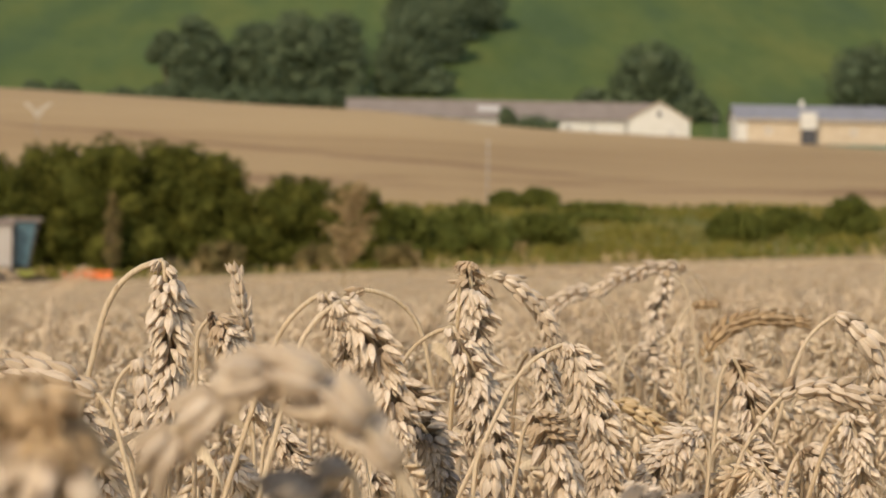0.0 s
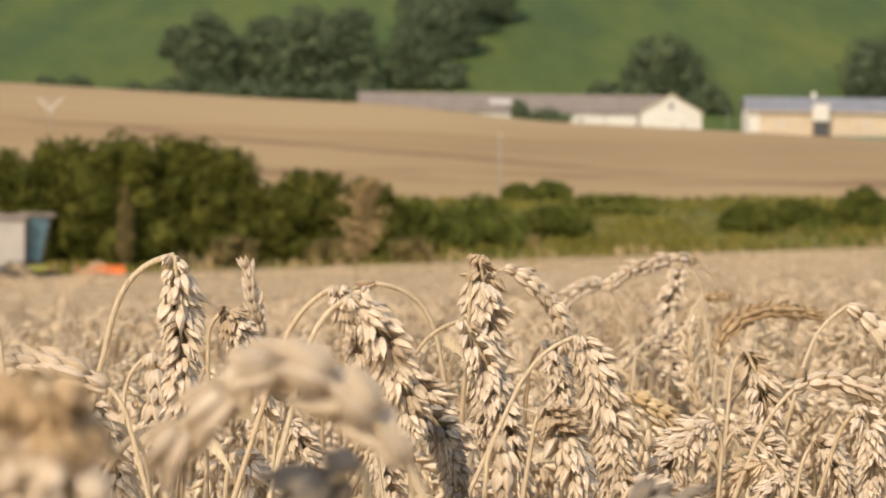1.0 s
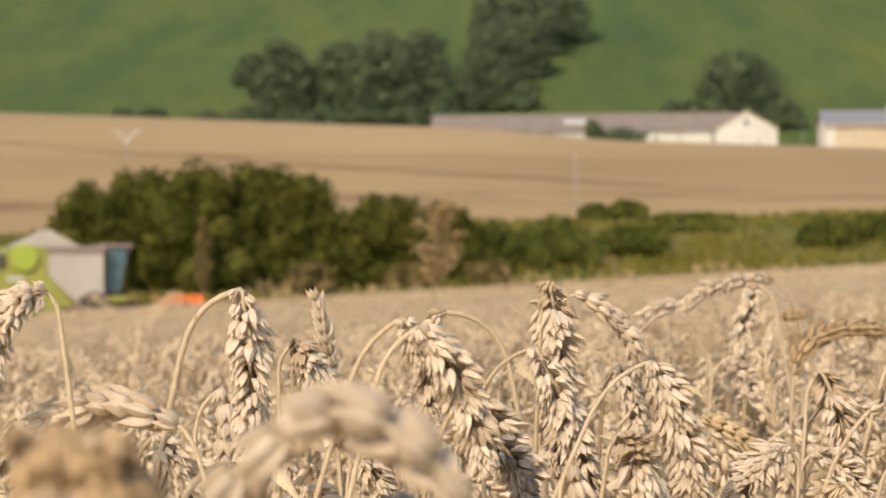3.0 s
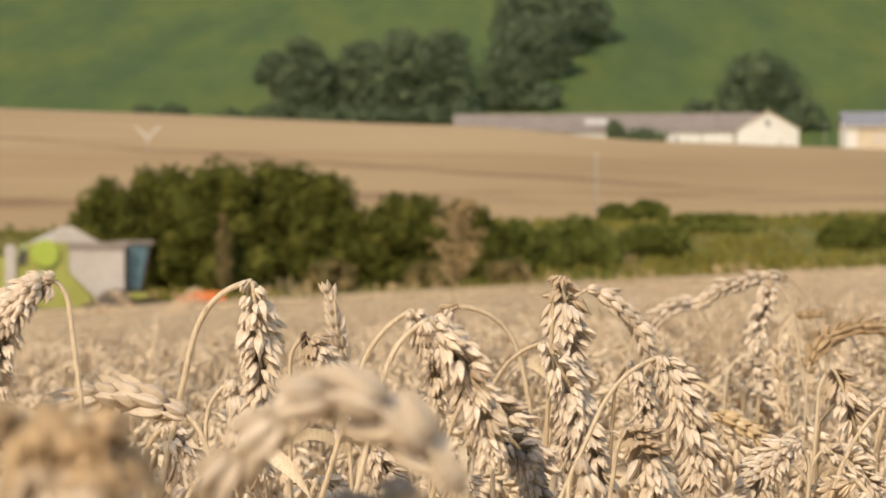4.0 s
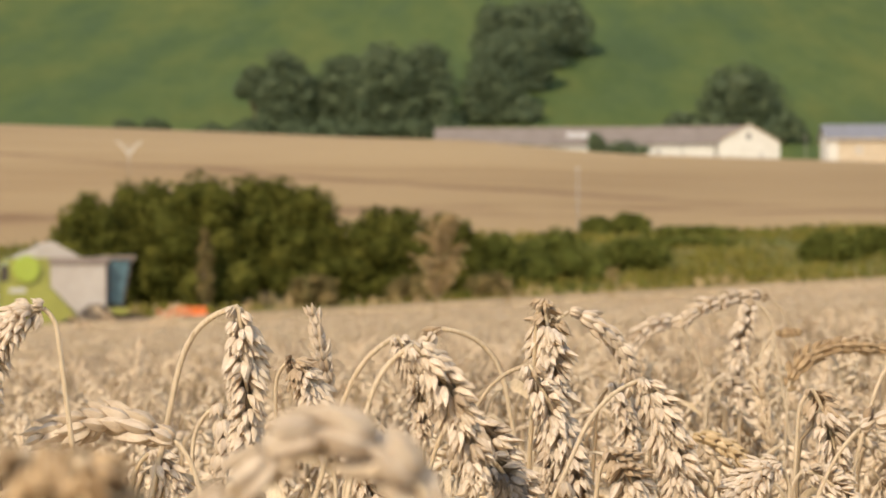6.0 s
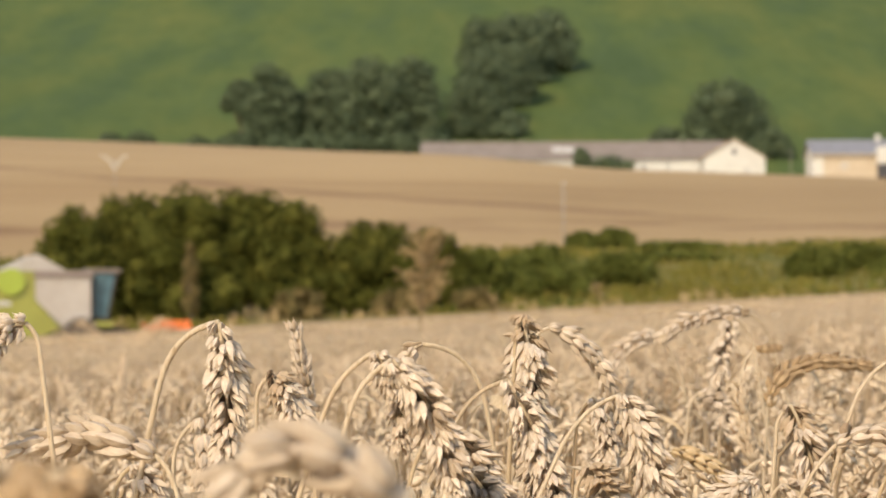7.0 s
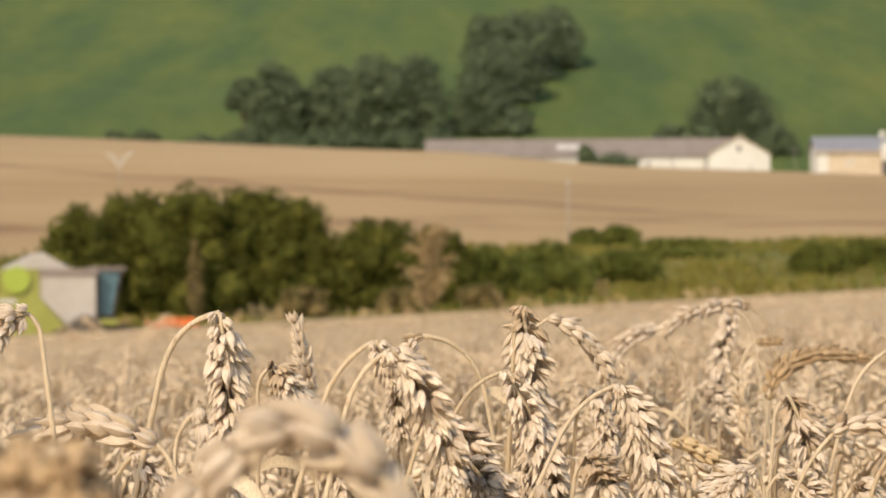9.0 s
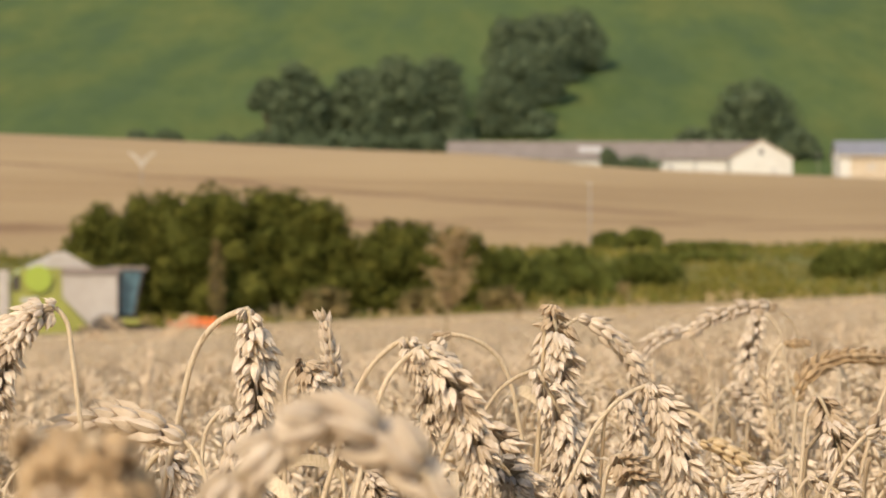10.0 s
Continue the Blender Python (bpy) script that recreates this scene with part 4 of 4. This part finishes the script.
def long_barn():
    root = thing("barn", pose(1.3, 503, 28.2), "long low white barn with a weathered grey roof", "barn")
    L, W, H, R = 56.2, 12.0, 3.35, 7.0
    part("front_wall", box(bmesh.new(), 0, L, 0, 0.35, -0.6, H), white_render, root)
    part("back_wall", box(bmesh.new(), 0, L, W - 0.35, W, -0.6, H), white_render, root)
    part("end_wall", prism(bmesh.new(), [(0.35, -0.6), (W - 0.35, -0.6), (W - 0.35, H), (W / 2, R - 0.25), (0.35, H)], 0, 0.3), white_render, root).matrix_basis = pose(0.3, 0, 0, 0, 0, 90)
    for k in range(13):
        x0, x1 = -0.4 + k * (L + 6.4) / 13, -0.4 + (k + 1) * (L + 6.4) / 13 - 0.05
        part("roof_sheet", roof_slab(bmesh.new(), x0, x1, -0.5, H - 0.15 + 0.02 * (k % 2), W / 2, R + 0.02 * (k % 2)), grey_sheet, root)
        part("roof_sheet", roof_slab(bmesh.new(), x0, x1, W + 0.5, H - 0.15 + 0.02 * (k % 2), W / 2, R + 0.02 * (k % 2)), grey_sheet, root)
    part("ridge_cap", cyl(bmesh.new(), (-0.4, W / 2, R + 0.02), (L + 6, W / 2, R + 0.02), 0.16, 8), grey_sheet, root)
    part("rooflight", roof_slab(bmesh.new(), 26.2, 30.6, 1.7, H + 1.42, 3.4, H + 2.55, 0.06), pale_sheet, root, "pale translucent roof panel")
    for x in (24.5, 44.0):
        w = part("window", box(bmesh.new(), x, x + 0.9, -0.05, 0.1, 1.3, 2.0), pale_sheet, root)
        part("pane", box(bmesh.new(), x + 0.08, x + 0.82, -0.07, -0.052, 1.36, 1.94), dark_trim, w)
    part("downpipe", cyl(bmesh.new(), (49.3, -0.1, -0.5), (49.3, -0.1, H), 0.07, 8), dark_trim, root)
    # gabled wing at the end, its gable towards the field
    x0, x1, c = L + 0.05, L + 12.5, L + 6.27
    part("gable_wall", prism(bmesh.new(), [(x0, -0.6), (x1, -0.6), (x1, H), (c, R - 0.2), (x0, H)], -1.2, -0.85), white_render, root)
    part("side_wall", box(bmesh.new(), x0, x0 + 0.3, -0.85, W, -0.6, H), white_render, root)
    part("side_wall", box(bmesh.new(), x1 - 0.3, x1, -0.85, W, -0.6, H), white_render, root)
    for s, e in ((-1, x0 - 0.35), (1, x1 + 0.35)):
        part("wing_roof", prism(bmesh.new(), [(c, R), (e, H - 0.22), (e, H - 0.04), (c, R + 0.18)], -1.5, W), grey_sheet, root)
    for e in (x0 - 0.3, x1 + 0.3):
        part("bargeboard", prism(bmesh.new(), [(c, R + 0.16), (c, R - 0.12), (e, H - 0.34), (e, H - 0.06)], -1.56, -1.51), cream_render, root)
    # dark rod added to draw the shadow gap between barn wall and wing
    part("downpipe", cyl(bmesh.new(), (x0 - 0.35, -0.3, -0.5), (x0 - 0.35, -0.3, H - 0.2), 0.12, 8), dark_trim, root)
    part("wing_door", box(bmesh.new(), c + 2.0, c + 3.1, -1.24, -1.2, -0.6, 1.5), pale_sheet, root)
    w = part("attic_window", box(bmesh.new(), c - 0.5, c + 0.5, -1.25, -1.1, 3.9, 5.1), pale_sheet, root)
    part("pane", box(bmesh.new(), c - 0.40, c + 0.40, -1.27, -1.252, 4.0, 5.0), dark_trim, w, "dark attic pane")


def blue_house():
    root = thing("farm_house", pose(76.2, 481, 27.0), "cream farm building with a blue-grey metal roof", "house")
    L, W, H, R = 37.0, 9.0, 4.0, 6.9
    part("front_wall", box(bmesh.new(), 2.05, L, 0, 0.35, -0.8, H), cream_render, root)
    part("white_bay", box(bmesh.new(), 0, 2.0, -0.12, 0.35, -0.8, H), white_render, root)
    part("back_wall", box(bmesh.new(), 0, L, W - 0.35, W, -0.8, H), cream_render, root)
    for x in (0.35, L):
        part("end_wall", prism(bmesh.new(), [(0.36, -0.8), (W - 0.36, -0.8), (W - 0.36, H), (W / 2, R - 0.25), (0.36, H)], 0, 0.3), white_render, root).matrix_basis = pose(x, 0, 0, 0, 0, 90)
    for k in range(8):
        x0, x1 = -0.5 + k * (L + 1) / 8, -0.5 + (k + 1) * (L + 1) / 8 - 0.05
        part("roof_sheet", roof_slab(bmesh.new(), x0, x1, -0.6, H - 0.2, W / 2, R), blue_sheet, root)
        part("roof_sheet", roof_slab(bmesh.new(), x0, x1, W + 0.6, H - 0.2, W / 2, R), blue_sheet, root)
    part("fascia", box(bmesh.new(), -0.5, L + 0.5, -0.68, -0.61, H - 0.5, H - 0.2), cream_render, root)
    porch = part("porch", box(bmesh.new(), 12.2, 15.3, -1.6, -0.01, 1.9, 5.2, 0.08), white_render, root, "white dormer box over a dark doorway")
    part("doorway", box(bmesh.new(), 12.4, 15.1, -1.4, -0.01, -0.8, 1.88), dark_trim, porch)
    part("chimney", box(bmesh.new(), 12.9, 13.7, W / 2 - 0.4, W / 2 + 0.4, R - 0.5, R + 1.0, 0.04), white_render, root)
    for x in (5.4, 22.0, 30.0):
        w = part("window", box(bmesh.new(), x, x + 1.3, -0.2, 0.0, 0.9, 2.2), white_render, root)
        part("pane", box(bmesh.new(), x + 0.1, x + 1.2, -0.22, -0.202, 1.0, 2.1), machine_grey, w)


long_barn()
blue_house()
hoard = thing("fence", pose(93, 477.5, ground_z(93, 477.5)), "dull green board fence before the farm building", "fence")
for k in range(14):
    part("board", box(bmesh.new(), k * 1.5, k * 1.5 + 1.45, 0, 0.06, -0.3, 1.1), green_hoarding, hoard)


def pole(x, y, height, arms, label):
    root = thing("utility_pole", pose(x, y, ground_z(x, y) - 0.3), label, "pole", "poles on the slope")
    part("shaft", tube(bmesh.new(), [Vector((0, 0, 0)), Vector((0, 0, height * 0.5)), Vector((0, 0, height))], [0.065, 0.06, 0.05], 10), timber_grey, root, smooth=True)
    for s in (-1, 1) if arms else ():
        part("arm", tube(bmesh.new(), [Vector((0, 0, height - 1.0)), Vector((s * 0.8, 0, height + 0.2)), Vector((s * 1.5, 0, height + 0.5))], [0.09, 0.09, 0.08], 8), white_render, root)
    part("cap", cyl(bmesh.new(), (0, 0, height), (0, 0, height + 0.12), 0.16, 10), pale_sheet, root)


pole(-34.3, 286, 3.6, True, "pale pole with forked arms standing in the ripe slope")
pole(12.1, 206, 5.6, False, "slender pale post beside small shrubs")
pole(73.2, 489, 6.0, False, "slender grey post beside the white barn")


# ---- combine harvester at work along the far edge of the wheat ----
def combine_harvester(x, y, turn):
    root = thing("combine_harvester", pose(x, y, ground_z(x, y), 0, 0, turn), "dusty lime green and grey combine harvester with an orange reel", "harvester")
    part("green_body", prism(bmesh.new(), [(-8.0, 1.0), (-8.0, 2.7), (-5.3, 3.0), (-5.0, 3.5), (-3.4, 3.5), (-3.4, 2.3), (-2.3, 1.1), (-3.2, 0.75), (-7.0, 0.8)], -1.4, 1.4), lime_paint, root, "dusty lime green side panels")
    part("grain_tank", prism(bmesh.new(), [(-3.38, 3.5), (-1.05, 3.5), (-1.05, 1.3), (-2.25, 1.15), (-3.38, 2.3)], -1.42, 1.42), machine_grey, root)
    part("tank_rim", box(bmesh.new(), -3.45, -0.95, -1.5, 1.5, 3.22, 3.52, 0.03), roof_brown, root)
    part("tank_hood", prism(bmesh.new(), [(-4.8, 3.53), (-3.4, 4.18), (-3.2, 4.22), (-2.0, 3.53)], -0.9, 0.9), machine_grey, root, "pale folded tank hood")
    part("rear_hood", prism(bmesh.new(), [(-9.5, 1.8), (-9.4, 2.55), (-8.7, 2.8), (-8.02, 2.75), (-8.02, 1.2)], -1.25, 1.25), machine_grey, root)
    part("straw_chopper", box(bmesh.new(), -9.2, -8.1, -1.15, 1.15, 0.8, 1.5, 0.05), dusty_black, root)
    part("ladder_panel", box(bmesh.new(), -6.05, -5.6, -1.55, -1.402, 0.9, 3.4, 0.03), machine_grey, root)
    part("grille", box(bmesh.new(), -5.45, -5.15, -1.45, -1.402, 2.55, 3.2), dusty_black, root)
    part("fan_cover", cyl(bmesh.new(), (-4.4, -1.58, 3.05), (-4.4, -1.402, 3.05), 0.56, 28), lime_bright, root, "round bright lime fan cover")
    part("nameplate", box(bmesh.new(), -5.1, -4.4, -1.43, -1.403, 2.05, 2.25), pale_sheet, root)
    cab = part("cab", box(bmesh.new(), -1.0, -0.80, -0.85, 0.85, 1.5, 3.42, 0.02), dusty_black, root)
    part("floor_plate", box(bmesh.new(), -0.79, -0.12, -0.75, 0.75, 1.4, 1.55, 0.02), dusty_black, cab)
    part("cab_roof", box(bmesh.new(), -1.1, 0.34, -0.88, 0.88, 3.43, 3.60, 0.05), roof_brown, cab)
    part("front_screen", prism(bmesh.new(), [(-0.20, 1.56), (0.18, 3.42), (0.12, 3.42), (-0.26, 1.56)], -0.72, 0.72), cab_glass, cab, "blue tinted windscreen")
    for s in (-0.74, 0.72):
        part("side_window", prism(bmesh.new(), [(-0.79, 1.56), (-0.28, 1.56), (0.09, 3.42), (-0.79, 3.42)], s, s + 0.02), cab_glass, cab, "blue tinted side window")
    for s in (-0.77, 0.77):
        part("post", cyl(bmesh.new(), (-0.22, s, 1.5), (0.16, s, 3.43), 0.05, 8), dusty_black, cab)
    part("cab_step", box(bmesh.new(), -1.0, -0.1, -1.45, -0.75, 1.12, 1.38, 0.03), lime_paint, root, "lime green cab platform")
    part("feeder_house", prism(bmesh.new(), [(-1.0, 0.7), (-0.9, 1.35), (0.9, 1.0), (0.9, 0.4)], -0.7, 0.7), dusty_black, root)
    for wx, r, hw in ((-1.5, 0.78, 0.36), (-7.0, 0.62, 0.26)):
        for s in (-1, 1):
            yc = s * 1.48
            tyre = part("tyre", bmesh.new(), dusty_black, root)
            bm = bmesh.new()
            tube(bm, [Vector((wx, yc - hw, r)), Vector((wx, yc - hw * 0.8, r)), Vector((wx, yc + hw * 0.8, r)), Vector((wx, yc + hw, r))], [r * 0.86, r, r, r * 0.86], 28)
            bm.to_mesh(tyre.data)
            bm.free()
            part("rim", cyl(bmesh.new(), (wx, yc - hw - 0.02, r), (wx, yc + hw + 0.02, r), r * 0.5, 20), dusty_black, tyre)
    header = part("header_trough", prism(bmesh.new(), [(0.9, 0.25), (0.9, 0.95), (1.0, 0.95), (1.2, 0.35), (2.7, 0.3), (2.7, 0.22)], -3.7, 3.7), machine_grey, root)
    for s in (-3.8, 3.72):
        part("divider", prism(bmesh.new(), [(0.9, 0.25), (0.9, 0.95), (1.9, 0.8), (3.2, 0.3)], s, s + 0.08), orange_red, header)
    rx, rz = 2.55, 0.86
    reel = part("reel", cyl(bmesh.new(), (rx, -3.65, rz), (rx, 3.65, rz), 0.10, 10), orange_red, root, "orange reel with tine bars")
    for k in range(6):
        a = math.tau * (k + 0.3) / 6
        cx, cz = rx + 0.55 * math.cos(a), rz + 0.50 * math.sin(a)
        part("reel_bar", box(bmesh.new(), cx - 0.07, cx + 0.07, -3.65, 3.65, cz - 0.06, cz + 0.06), orange_red, reel)
        for s in (-3.6, -1.8, 0.0, 1.8, 3.6):
            part("spoke", cyl(bmesh.new(), (rx, s, rz), (cx, s, cz), 0.045, 6), orange_red, reel)
    for s in (-3.66, 3.6):
        part("reel_plate", cyl(bmesh.new(), (rx, s, rz), (rx, s + 0.06, rz), 0.42, 6), orange_red, reel, "solid orange reel end plate")
    return root


combine_harvester(-13.1, 107.5, 17)
